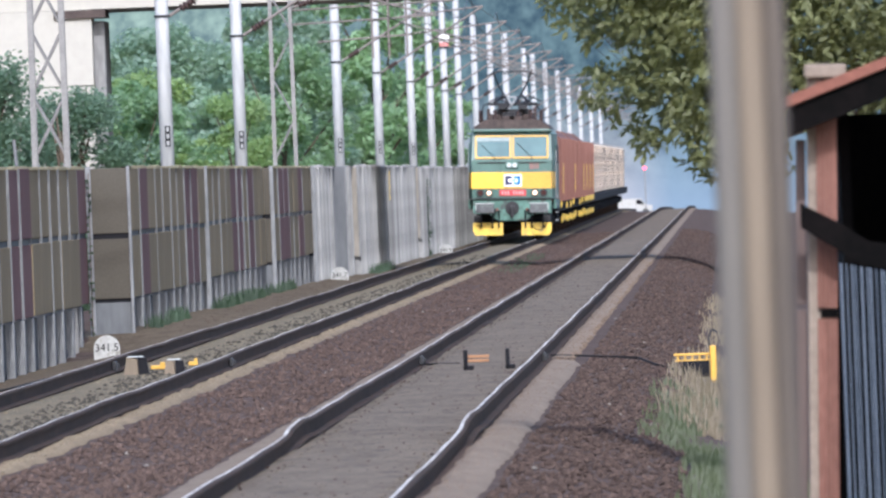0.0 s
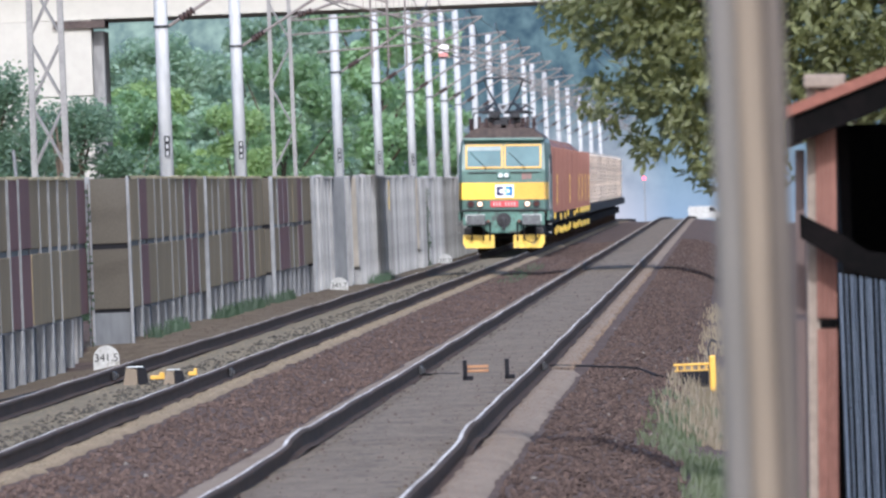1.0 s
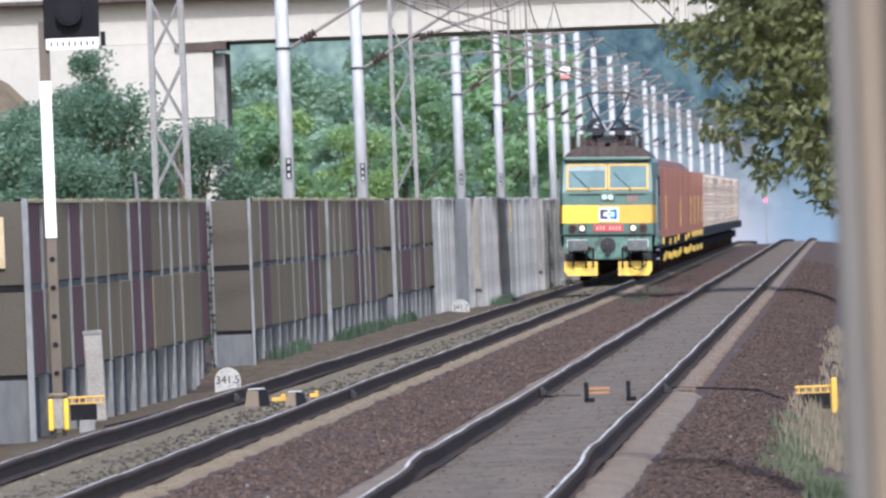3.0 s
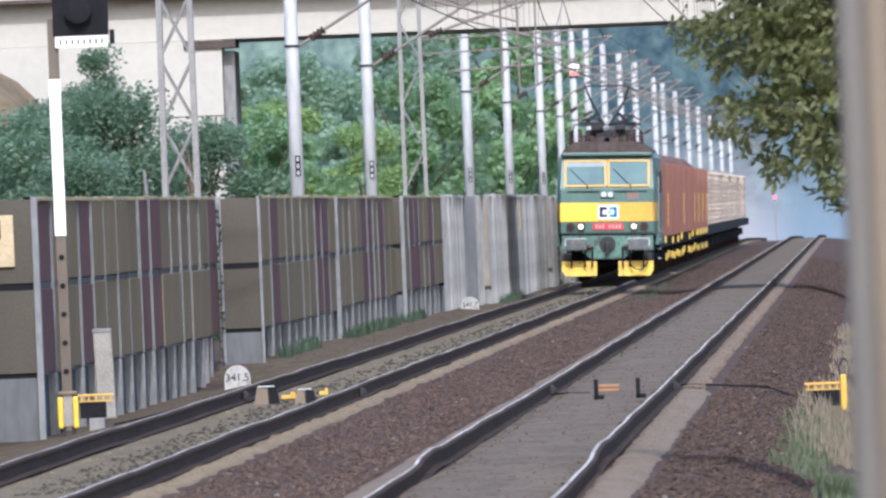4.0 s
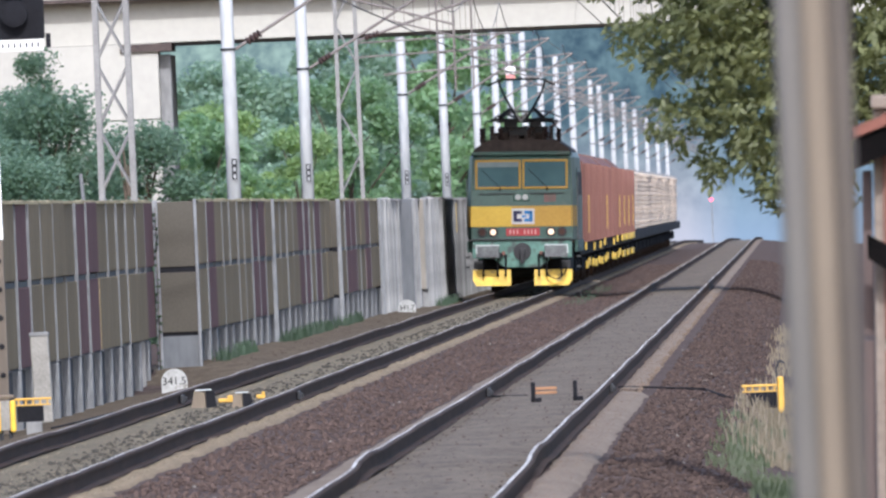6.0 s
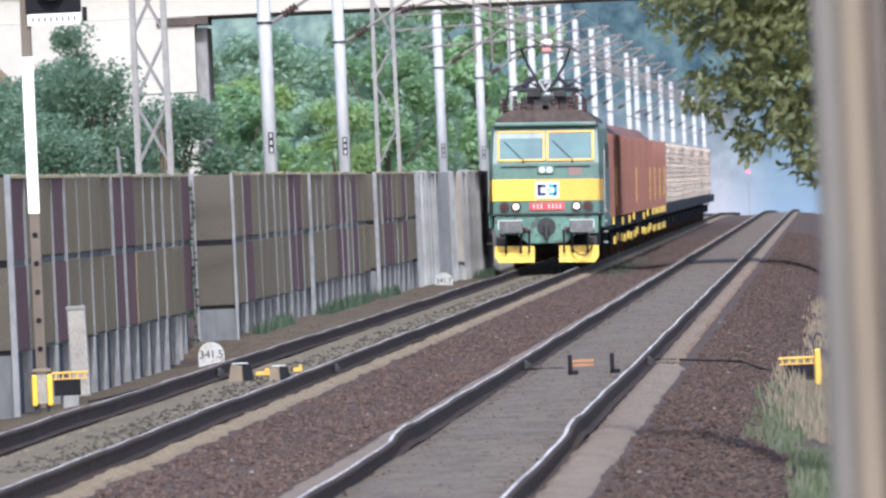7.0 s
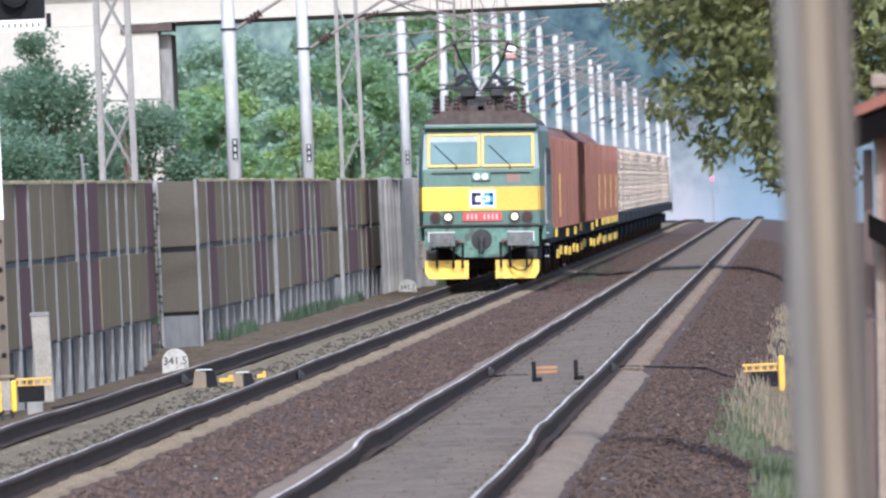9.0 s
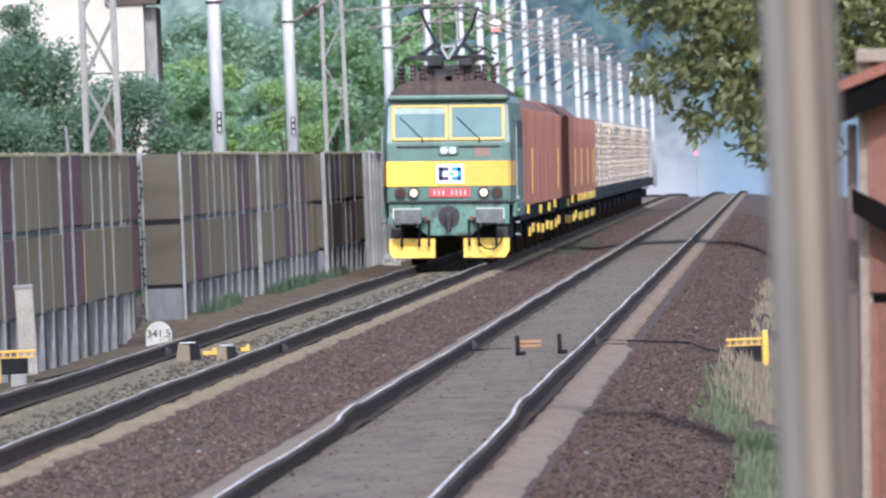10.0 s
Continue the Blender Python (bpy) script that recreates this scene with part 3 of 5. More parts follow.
def build_overhead():
    # places along the line of the row behind the barrier
    for y, h, r in ((409, 10.5, 0.145), (471, 10.5, 0.145), (590, 10.0, 0.15), (658, 10.0, 0.15), (727, 10.0, 0.15), (775, 9.8, 0.15), (815, 9.8, 0.15), (858, 9.8, 0.15), (914, 9.6, 0.15), (976, 9.6, 0.16),
                    (1043, 9.6, 0.18), (1140, 9.4, 0.16), (1190, 9.4, 0.16), (1270, 9.4, 0.16), (1360, 9.4, 0.17), (1450, 9.4, 0.17), (1560, 9.4, 0.17), (1680, 9.4, 0.18), (1800, 9.4, 0.18)):
        e = build_mast(-10.9, y, h + (crest(y) if y > 1200 else 0) * 0.5, r, plate=y < 760)
        if y == 815:
            bm = bmesh.new()
            box(bm, 0.05, -r - 0.02, 7.97, 0.42, 0.03, 0.30, bevel=0.01)
            part("sign_plate", bm, M_WHITE, e, "small white plate")
            bm = bmesh.new()
            box(bm, 0.05, -r - 0.02, 7.73, 0.36, 0.03, 0.16, bevel=0.01)
            part("red_plate", bm, material("faded_red_field", (0.55, 0.22, 0.20), None, rough=0.6), e)
    build_lattice(-10.9, 339, 11.0, 0.27)
    build_lattice(-10.9, 518, 11.0, 0.27)
    # contact and messenger wires with droppers over both tracks
    for cx, name in ((-7.1, "contact_line"), (-3.12, "contact_line")):
        e = thing(name, pose(cx, 0, 0), "thin overhead contact wire hung from a messenger wire", "overhead wire", "overhead wires")
        ys = [330, 409, 471, 518, 590, 658, 727, 815, 914, 1043, 1190, 1360, 1560]
        bm = bmesh.new()
        tube(bm, (0, 200, 5.55), (0, 1560, 5.55), 0.012, None, 5)
        part("contact_wire", bm, M_WIRE, e)
        for a, b in zip(ys, ys[1:]):
            bm = bmesh.new()
            line = [Vector((0, a + (b - a) * k / 8, 7.2 - 0.9 * 4 * (k / 8) * (1 - k / 8))) for k in range(9)]
            swept(bm, line, 0.011, 4)
            part("messenger_span", bm, M_WIRE, e)
            for p in line[1:-1]:
                bm = bmesh.new()
                tube(bm, p, (0, p.y, 5.55), 0.006, None, 3)
                part("dropper", bm, M_WIRE, e)
    # feeder lines that rise from mast to mast
    for dx, z in ((-0.2, 9.2), (0.5, 8.6), (1.6, 7.1), (2.6, 8.0), (5.6, 7.9), (6.4, 6.6)):
        e = thing("feeder_line", pose(-10.9 + dx, 0, 0), "thin feeder wire along the mast tops", "overhead wire", "overhead wires")
        bm = bmesh.new()
        tube(bm, (0, 200, z), (0, 1560, z - 0.5), 0.012, None, 5)
        part("wire", bm, M_WIRE, e)


# ---- road bridge ----
def build_bridge():
    e = thing("road_bridge", pose(0, 532, 0), "cream concrete road bridge over the railway with a broad pier", "bridge")
    bm = bmesh.new()
    prism(bm, [(-70, 6.70), (70, 6.70), (70, 7.88), (-70, 7.88)], 0, 13)
    part("deck_girder", bm, M_BRIDGE, e)
    bm = bmesh.new()
    prism(bm, [(-70, 7.884), (70, 7.884), (70, 9.3), (-70, 9.3)], -0.6, 13.6)
    part("parapet", bm, M_BRIDGE, e)
    bm = bmesh.new()
    box(bm, 0, -0.32, 7.83, 140, 0.7, 0.09)
    part("drip_edge", bm, M_ROOF, e)
    for z0, z1 in ((-1.2, 2.9), (2.93, 4.75), (4.78, 6.69)):
        bm = bmesh.new()
        box(bm, -22.65, 1.1, (z0 + z1) / 2, 13.4, 2.4, z1 - z0, bevel=0.012)
        part("pier_course", bm, M_BRIDGE, e)
    # Added darker strip stands for the pier's shaded right side.
    bm = bmesh.new()
    box(bm, -15.80, 2.6, 2.6, 0.30, 4.4, 7.6, bevel=0.03)
    part("pier_shade_strip", bm, M_PLINTH, e)
    bm = bmesh.new()
    box(bm, -16.25, 1.6, 6.58, 1.3, 3.6, 0.2)
    part("bearing", bm, M_ROOF, e)
    bm = bmesh.new()
    box(bm, 22.0, 4.0, 2.9, 6, 2.4, 7.38, bevel=0.05)
    part("pier", bm, M_BRIDGE, e)


def build_embankment():
    """The earth slope that carries the road up to the bridge."""
    xs, ys = [-60 + 1.0 * i for i in range(46)], [505 + 3 * i for i in range(9)]
    verts = []
    for y in ys:
        for x in xs:
            z = -0.8 + max(0.0, min(9.5, (-17.6 - x) * 2.3, 6.0 + (-20.0 - x) * 0.5)) * min(1, (y - 503) / 8)
            verts.append((x, y, z + 0.35 * noise.noise((x * 0.7, y * 0.4, 3))))
    n = len(xs)
    me = bpy.data.meshes.new("embankment")
    me.from_pydata(verts, [], [(j * n + i, j * n + i + 1, (j + 1) * n + i + 1, (j + 1) * n + i) for j in range(len(ys) - 1) for i in range(n - 1)])
    me.materials.append(M_SLOPE)
    for p in me.polygons:
        p.use_smooth = True
    tagged(new("embankment", me), "dry brown earth slope beside the bridge", "embankment", kind="structure")


build_embankment()
build_wall()
build_overhead()
build_bridge()

# ---- train ----
def build_locomotive():
    """An electric locomotive; its front looks to -y, its origin is under the front coupling at rail height."""
    e = thing("electric_locomotive", pose(-7.1, 680, 0, 0, 1.8, 0), "dark green electric locomotive with yellow band and yellow snow ploughs", "locomotive", "freight train")
    W, L = 1.39, 16.4
    nose = 1.29
    # body: chamfered cab corners, sloping upper front
    bm = bmesh.new()
    levels = [(1.32, 0.10, nose), (2.20, 0.10, nose), (2.58, 0.12, nose), (3.42, 0.36, nose - 0.04), (3.55, 0.42, nose - 0.10)]
    rows = []
    for z, y, h in levels:
        side = W if z < 3.3 else W - (z - 3.3) * 0.45
        pts = [(-side, y + 0.75), (-h, y), (h, y), (side, y + 0.75), (side, L - 0.75), (h, L), (-h, L), (-side, L - 0.75)]
        rows.append([bm.verts.new((a, b, z)) for a, b in pts])
    for lo, hi in zip(rows, rows[1:]):
        for i in range(8):
            bm.faces.new((lo[i], lo[(i + 1) % 8], hi[(i + 1) % 8], hi[i]))
    bm.faces.new(rows[0][::-1])
    bm.faces.new(rows[-1])
    bmesh.ops.recalc_face_normals(bm, faces=bm.faces[:])
    bmesh.ops.bevel(bm, geom=[ed for ed in bm.edges if abs(ed.verts[0].co.z - ed.verts[1].co.z) > 0.1], offset=0.04, segments=2, affect="EDGES")
    body = part("body", bm, M_GREEN, e)
    bm = bmesh.new()
    prism(bm, [(-1.30, 3.48), (1.30, 3.48), (1.20, 3.66), (0.86, 3.88), (-0.86, 3.88), (-1.20, 3.66)], 0.55, L - 0.5)
    part("roof", bm, M_ROOF, e, "sooty brown roof")
    # brow over the windscreens
    bm = bmesh.new()
    box(bm, 0, 0.34, 3.53, 2.52, 0.30, 0.10, bevel=0.03)
    part("brow", bm, M_GREEN, e)
    # yellow band round the nose
    bm = bmesh.new()
    box(bm, 0, 0.090, 1.92, 2 * nose - 0.04, 0.02, 0.53, bevel=0.006)
    part("yellow_band", bm, M_OCHRE, e, "ochre yellow warning band")
    bm = bmesh.new()
    box(bm, -0.78, 0.084, 1.92, 1.06, 0.02, 0.525, bevel=0.006)
    part("bright_band", bm, M_YELLOW, e, "brighter repainted yellow field")
    bm = bmesh.new()
    box(bm, 0.72, 0.108, 2.38, 0.30, 0.02, 0.20)
    part("faded_patch", bm, material("faded_red", (0.22, 0.10, 0.09), (0.12, 0.12, 0.10), scale=5, rough=0.6), e)
    for s in (-1, 1):
        bm = bmesh.new()
        ang = math.atan2(0.75, W - nose)
        box(bm, 0, 0, 0, 0.74, 0.02, 0.53, Matrix.Rotation(s * ang, 4, "Z"))
        bmesh.ops.translate(bm, vec=(s * (nose + W) / 2 + s * 0.004, 0.475, 1.92), verts=bm.verts[:])
        part("corner_band", bm, M_OCHRE, e)
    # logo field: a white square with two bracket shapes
    bm = bmesh.new()
    box(bm, 0.03, 0.076, 1.92, 0.58, 0.012, 0.40)
    logo = part("logo_panel", bm, M_WHITE, e, "white square with navy and blue bracket shapes")
    bm = bmesh.new()
    box(bm, -0.17, 0.066, 1.92, 0.09, 0.01, 0.27)
    box(bm, -0.10, 0.066, 2.02, 0.20, 0.01, 0.08)
    box(bm, -0.10, 0.066, 1.82, 0.20, 0.01, 0.08)
    part("navy_shape", bm, M_NAVY, logo)
    bm = bmesh.new()
    box(bm, 0.23, 0.066, 1.92, 0.09, 0.01, 0.27)
    box(bm, 0.16, 0.066, 2.02, 0.20, 0.01, 0.08)
    box(bm, 0.16, 0.066, 1.82, 0.20, 0.01, 0.08)
    box(bm, 0.06, 0.066, 1.92, 0.12, 0.01, 0.05)
    part("blue_shape", bm, M_BLUE, logo)
    # windscreens with yellow rubber frames, leaning back with the front
    tilt = math.atan2(0.24, 0.84)
    for s in (-1, 1):
        lean_m = Matrix.Translation((s * 0.60, 0.225, 2.99)) @ Matrix.Rotation(-tilt, 4, "X")
        bm = bmesh.new()
        for a, b, w, h in ((0, 0.36, 1.16, 0.055), (0, -0.36, 1.16, 0.055), (0.555, 0, 0.055, 0.77), (-0.555, 0, 0.055, 0.77)):
            box(bm, a, -0.02, b, w, 0.05, h, bevel=0.012)
        bmesh.ops.transform(bm, matrix=lean_m, verts=bm.verts[:])
        frame_ob = part("windscreen_frame", bm, M_OCHRE, e, "yellow windscreen surround")
        bm = bmesh.new()
        box(bm, 0, -0.012, 0, 1.08, 0.02, 0.69)
        bmesh.ops.transform(bm, matrix=lean_m, verts=bm.verts[:])
        part("windscreen", bm, M_CABGLASS, frame_ob, "windscreen with the sky's reflection painted in blue")
        bm = bmesh.new()
        box(bm, 0, -0.026, 0.26, 1.06, 0.006, 0.13)
        if s < 0:
            bmesh.ops.transform(bm, matrix=lean_m, verts=bm.verts[:])
            part("sun_blind", bm, M_BLIND, frame_ob)
        else:
            bm.free()
        bm = bmesh.new()
        tube(bm, (-0.42, -0.06, 0.12), (0.05, -0.06, -0.36), 0.008, None, 6)
        tube(bm, (0.05, -0.05, -0.36), (0.05, 0.02, -0.42), 0.02, None, 6)
        bmesh.ops.transform(bm, matrix=lean_m, verts=bm.verts[:])
        part("wiper", bm, M_BLACK, e)
        bm = bmesh.new()
        box(bm, s * 0.62, 0.09, 2.50, 0.95, 0.05, 0.03, bevel=0.008)
        part("grab_rail", bm, M_DARK, e)
    # upper headlight pair, lower lamps
    bm = bmesh.new()
    box(bm, 0, 0.075, 2.41, 0.42, 0.05, 0.20, bevel=0.03)
    up = part("upper_lamp_box", bm, M_LGREEN, e)
    for s in (-0.09, 0.09):
        bm = bmesh.new()
        tube(bm, (s, 0.02, 2.41), (s, 0.06, 2.41), 0.075, None, 16)
        part("upper_lamp", bm, M_GREYLAMP, up)
    for s in (-1, 1):
        for x, mat, label in ((0.74, M_HEADLIGHT, "lit headlight"), (1.02, M_LENS, "unlit red tail lamp")):
            bm = bmesh.new()
            tube(bm, (s * x, 0.02, 1.52), (s * x, 0.11, 1.52), 0.125, None, 18)
            rim = part("lamp_rim", bm, M_DARK, e)
            bm = bmesh.new()
            tube(bm, (s * x, 0.0, 1.52), (s * x, 0.03, 1.52), 0.075, None, 18)
            part("lamp", bm, mat, rim, label)
    # number plate with plain bars
    bm = bmesh.new()
    box(bm, 0.02, 0.075, 1.52, 0.86, 0.03, 0.19, bevel=0.006)
    pl = part("number_plate", bm, M_RED, e, "red plate with pale figures")
    pale = material("pale_figures", (0.75, 0.42, 0.40), None, rough=0.6)
    for k in (0, 1, 2, 4, 5, 6, 7):
        bm = bmesh.new()
        box(bm, 0.02 + (k - 3.5) * 0.092, 0.056, 1.52, 0.036, 0.008, 0.11)
        part("marking", bm, pale, pl)
    # edge under the plate, buffer beam with swept green apron
    bm = bmesh.new()
    box(bm, 0, 0.05, 1.335, 2.56, 0.14, 0.045, bevel=0.01)
    part("ledge", bm, M_DARK, e)
    bm = bmesh.new()
    prism(bm, [(-1.27, 1.32), (1.27, 1.32), (1.27, 0.86), (0.72, 0.82), (0.45, 0.62), (-0.45, 0.62), (-0.72, 0.82), (-1.27, 0.86)], 0.06, 0.40)
    part("buffer_beam", bm, M_LGREEN, e, "grimy pale green buffer beam")
    for s in (-1, 1):
        bm = bmesh.new()
        tube(bm, (s * 0.875, -0.50, 1.04), (s * 0.875, 0.06, 1.04), 0.13, None, 14)
        buf = part("buffer", bm, M_DARK, e)
        bm = bmesh.new()
        box(bm, s * 0.875, -0.53, 1.03, 0.60, 0.05, 0.33, bevel=0.02)
        part("buffer_plate", bm, material("worn_buffer_steel", (0.13, 0.14, 0.14), (0.07, 0.07, 0.075), scale=3, fine=14, rough=0.55, metal=0.4), buf)
        for x, z, w, h in ((s * 0.875, 1.185, 0.60, 0.022), (s * 1.165, 1.08, 0.022, 0.22)):
            bm = bmesh.new()
            box(bm, x, -0.560, z, w, 0.008, h)
            part("buffer_edge", bm, M_GREYLAMP, buf, "pale painted edge")
        for x, z in ((0.56, 0.96), (0.72, 0.90)):
            bm = bmesh.new()
            turned(bm, (s * x, -0.02, z), (s * x, -0.16, z - 0.05), (0.05, 0.06, 0.045, 0.05, 0.03))
            part("brake_coupling", bm, M_DARK, e)
        # yellow plough
        bm = bmesh.new()
        prism(bm, [(s * 0.30, 0.15), (s * 0.30, 0.56), (s * 1.27, 0.56), (s * 1.27, 0.30), (s * 1.18, 0.15)], 0.0, 0.05)
        bmesh.ops.transform(bm, matrix=Matrix.Translation((0, 0.05, 0)) @ Matrix.Rotation(radians(-8), 4, "X"), verts=bm.verts[:])
        part("snow_plough", bm, M_YDIRTY, e, "yellow plough plate with grime")
        for x in (0.42, 0.62, 0.98):
            bm = bmesh.new()
            tube(bm, (s * x, -0.06, 0.95), (s * x * 1.02, -0.10, 0.46), 0.028, None, 7)
            tube(bm, (s * x * 1.02, -0.10, 0.46), (s * x * 1.02, -0.02, 0.40), 0.03, None, 7)
            part("air_hose", bm, M_BLACK, e)
        bm = bmesh.new()
        box(bm, s * 0.48, -0.03, 0.98, 0.09, 0.08, 0.09, bevel=0.02)
        part("hose_cock", bm, M_RUST, e)
        bm = bmesh.new()
        box(bm, s * 1.12, 0.18, 0.68, 0.24, 0.16, 0.22, bevel=0.02)
        part("step", bm, M_DARK, e)
        # handrail by the cab door
        bm = bmesh.new()
        tube(bm, (s * 1.42, 1.15, 1.4), (s * 1.42, 1.15, 2.9), 0.018, None, 6)
        part("handrail", bm, M_GALV, e)
        for k in range(6):
            bm = bmesh.new()
            box(bm, s * (W + 0.006), 3.0 + k * 1.9, 2.75, 0.02, 1.3, 0.6, bevel=0.005)
            part("side_grille", bm, M_DARK, e)
        bm = bmesh.new()
        box(bm, s * (W + 0.006), 1.9, 2.3, 0.02, 0.7, 1.7, bevel=0.005)
        part("cab_door", bm, M_GREEN, e)
        for k in range(4):
            bm = bmesh.new()
            box(bm, s * (W + 0.03), 2.6, 0.62 + 0.26 * k, 0.10, 0.50, 0.04, bevel=0.008)
            part("cab_step", bm, M_GALV, e)
        bm = bmesh.new()
        box(bm, s * (W + 0.008), 1.9, 2.82, 0.02, 0.48, 0.46, bevel=0.006)
        part("cab_side_window", bm, M_CABGLASS, e)
        bm = bmesh.new()
        box(bm, s * (W + 0.012), 3.4, 1.75, 0.03, 0.5, 0.85, bevel=0.006)
        part("side_panel", bm, M_PLINTH, e, "grey marked panel behind the cab door")
        bm = bmesh.new()
        box(bm, s * (W - 0.02), L / 2, 1.15, 0.10, L - 1.8, 0.30, bevel=0.02)
        part("side_sill", bm, M_LGREEN, e)
    # coupling
    bm = bmesh.new()
    tube(bm, (0, 0.02, 1.02), (0, 0.10, 1.02), 0.23, None, 20)
    part("coupling_plate", bm, M_DARK, e)
    bm = bmesh.new()
    box(bm, 0, -0.20, 1.02, 0.14, 0.45, 0.16, bevel=0.03)
    box(bm, 0, -0.38, 0.86, 0.11, 0.08, 0.30, bevel=0.03)
    part("coupling_hook", bm, M_DARK, e)
    bm = bmesh.new()
    swept(bm, [(0.86 + 0.26 * math.cos(math.pi * (1 + k / 12)), -0.12, 0.62 - 0.30 * math.sin(math.pi * k / 12)) for k in range(13)], 0.02, 6)
    part("cable_loop", bm, M_BLACK, e)
    # underframe, bogies and wheels
    bm = bmesh.new()
    box(bm, 0, L / 2, 0.85, 2.3, L - 1.2, 0.7, bevel=0.05)
    part("underframe", bm, M_BLACK, e)
    for cy in (4.0, 12.4):
        bm = bmesh.new()
        box(bm, 0, cy, 0.62, 2.2, 4.6, 0.5, bevel=0.06)
        bogie = part("bogie", bm, M_DARK, e)
        for dy in (-1.6, 1.6):
            for s in (-1, 1):
                bm = bmesh.new()
                tube(bm, (s * 0.70, cy + dy, 0.61), (s * 0.84, cy + dy, 0.61), 0.62, None, 24)
                part("wheel", bm, M_RAILSIDE, bogie)
    # roof gear: resistor boxes, insulators, folded and raised pantograph
    bm = bmesh.new()
    box(bm, 0, 3.0, 3.95, 1.5, 2.6, 0.24, bevel=0.03)
    part("roof_box", bm, M_ROOF, e)
    for k in range(4):
        bm = bmesh.new()
        box(bm, -0.60 + 0.40 * k, 1.5, 3.93, 0.26, 0.30, 0.13, bevel=0.02)
        part("vent", bm, M_ROOF, e)
    for x in (-0.95, -0.35, 0.35, 0.95):
        bm = bmesh.new()
        turned(bm, (x * 0.8, 1.7, 3.80), (x * 0.8, 1.7, 4.24), (0.045, 0.07, 0.05) * 5)
        part("insulator", bm, M_INSUL, e)
    for y0, rise in ((2.4, 1.50), (13.2, 0.35)):
        bm = bmesh.new()
        for s in (-0.75, 0.75):
            tube(bm, (s, y0 - 0.8, 4.40), (s, y0 + 0.8, 4.40), 0.035, None, 6)
        for d in (-0.8, 0.8):
            tube(bm, (-0.8, y0 + d, 4.40), (0.8, y0 + d, 4.40), 0.035, None, 6)
        pan = part("pantograph_base", bm, M_DARK, e)
        knee = y0 + 1.2
        for s in (-1, 1):
            bm = bmesh.new()
            tube(bm, (s * 0.12, y0, 4.42), (s * 0.46, knee, 4.42 + rise * 0.40), 0.035, None, 6)
            tube(bm, (s * 0.46, knee, 4.42 + rise * 0.40), (s * 0.62, y0, 4.42 + rise * 0.68), 0.026, None, 6)
            part("pantograph_arm", bm, M_DARK, pan)
        bm = bmesh.new()
        hz = 4.42 + rise * 0.68
        for d in (-0.15, 0.15):
            tube(bm, (-0.52, y0 + d, hz), (0.52, y0 + d, hz), 0.022, None, 6)
            for s in (-1, 1):
                tube(bm, (s * 0.52, y0 + d, hz), (s * 0.86, y0 + d, hz - 0.16), 0.022, None, 6)
        part("pantograph_head", bm, M_DARK, pan)
    for x, y0, z, w, d, h in ((0, 1.95, 4.14, 1.15, 0.5, 0.16), (-0.28, 1.6, 4.30, 0.34, 0.3, 0.20), (0.36, 1.6, 4.28, 0.30, 0.3, 0.16), (0, 1.5, 4.05, 0.62, 0.2, 0.15)):
        bm = bmesh.new()
        box(bm, x, y0, z, w, d, h, bevel=0.02)
        part("pantograph_drive", bm, M_DARK, e)
    for x in (-0.55, 0.55):
        bm = bmesh.new()
        turned(bm, (x, 2.0, 4.44), (x * 0.6, 2.5, 4.66), (0.06, 0.06, 0.045, 0.045))
        part("lift_spring", bm, M_DARK, e)
    bm = bmesh.new()
    tube(bm, (-0.9, 1.0, 4.36), (0.7, 1.0, 4.42), 0.02, None, 6)
    tube(bm, (0.7, 1.0, 4.42), (0.95, 1.3, 4.15), 0.02, None, 6)
    tube(bm, (-0.9, 1.0, 4.36), (-1.0, 1.2, 4.0), 0.02, None, 6)
    part("roof_busbar", bm, M_DARK, e)
    for x, y0, r0, h in ((-1.0, 1.4, 0.10, 0.42), (0.62, 1.2, 0.09, 0.50), (0.95, 1.6, 0.08, 0.36), (-0.55, 1.3, 0.07, 0.40), (0.20, 1.4, 0.07, 0.38)):
        bm = bmesh.new()
        turned(bm, (x, y0, 3.70), (x, y0, 4.02 + h * 0.4), (r0 * 0.6,) * 4 + (r0, r0 * 0.6) * 4)
        part("surge_arrester", bm, M_INSUL, e)
    for k in range(3):
        bm = bmesh.new()
        a = math.radians(90 + 120 * k)
        b2 = math.radians(210 + 120 * k)
        tube(bm, (0.18 * math.cos(a), 1.0, 4.52 - 0.18 * math.sin(a)), (0.18 * math.cos(b2), 1.0, 4.52 - 0.18 * math.sin(b2)), 0.03, None, 6)
        part("horn_bar", bm, M_GALV, e)
    return e


def build_bogies(e, cys):
    for cy in cys:
        bm = bmesh.new()
        box(bm, 0, cy, 0.55, 2.1, 2.6, 0.35, bevel=0.05)
        bogie = part("bogie", bm, M_BLACK, e)
        for dy in (-0.9, 0.9):
            for s in (-1, 1):
                bm = bmesh.new()
                tube(bm, (s * 0.70, cy + dy, 0.46), (s * 0.84, cy + dy, 0.46), 0.46, None, 18)
                part("wheel", bm, M_RAILSIDE, bogie)


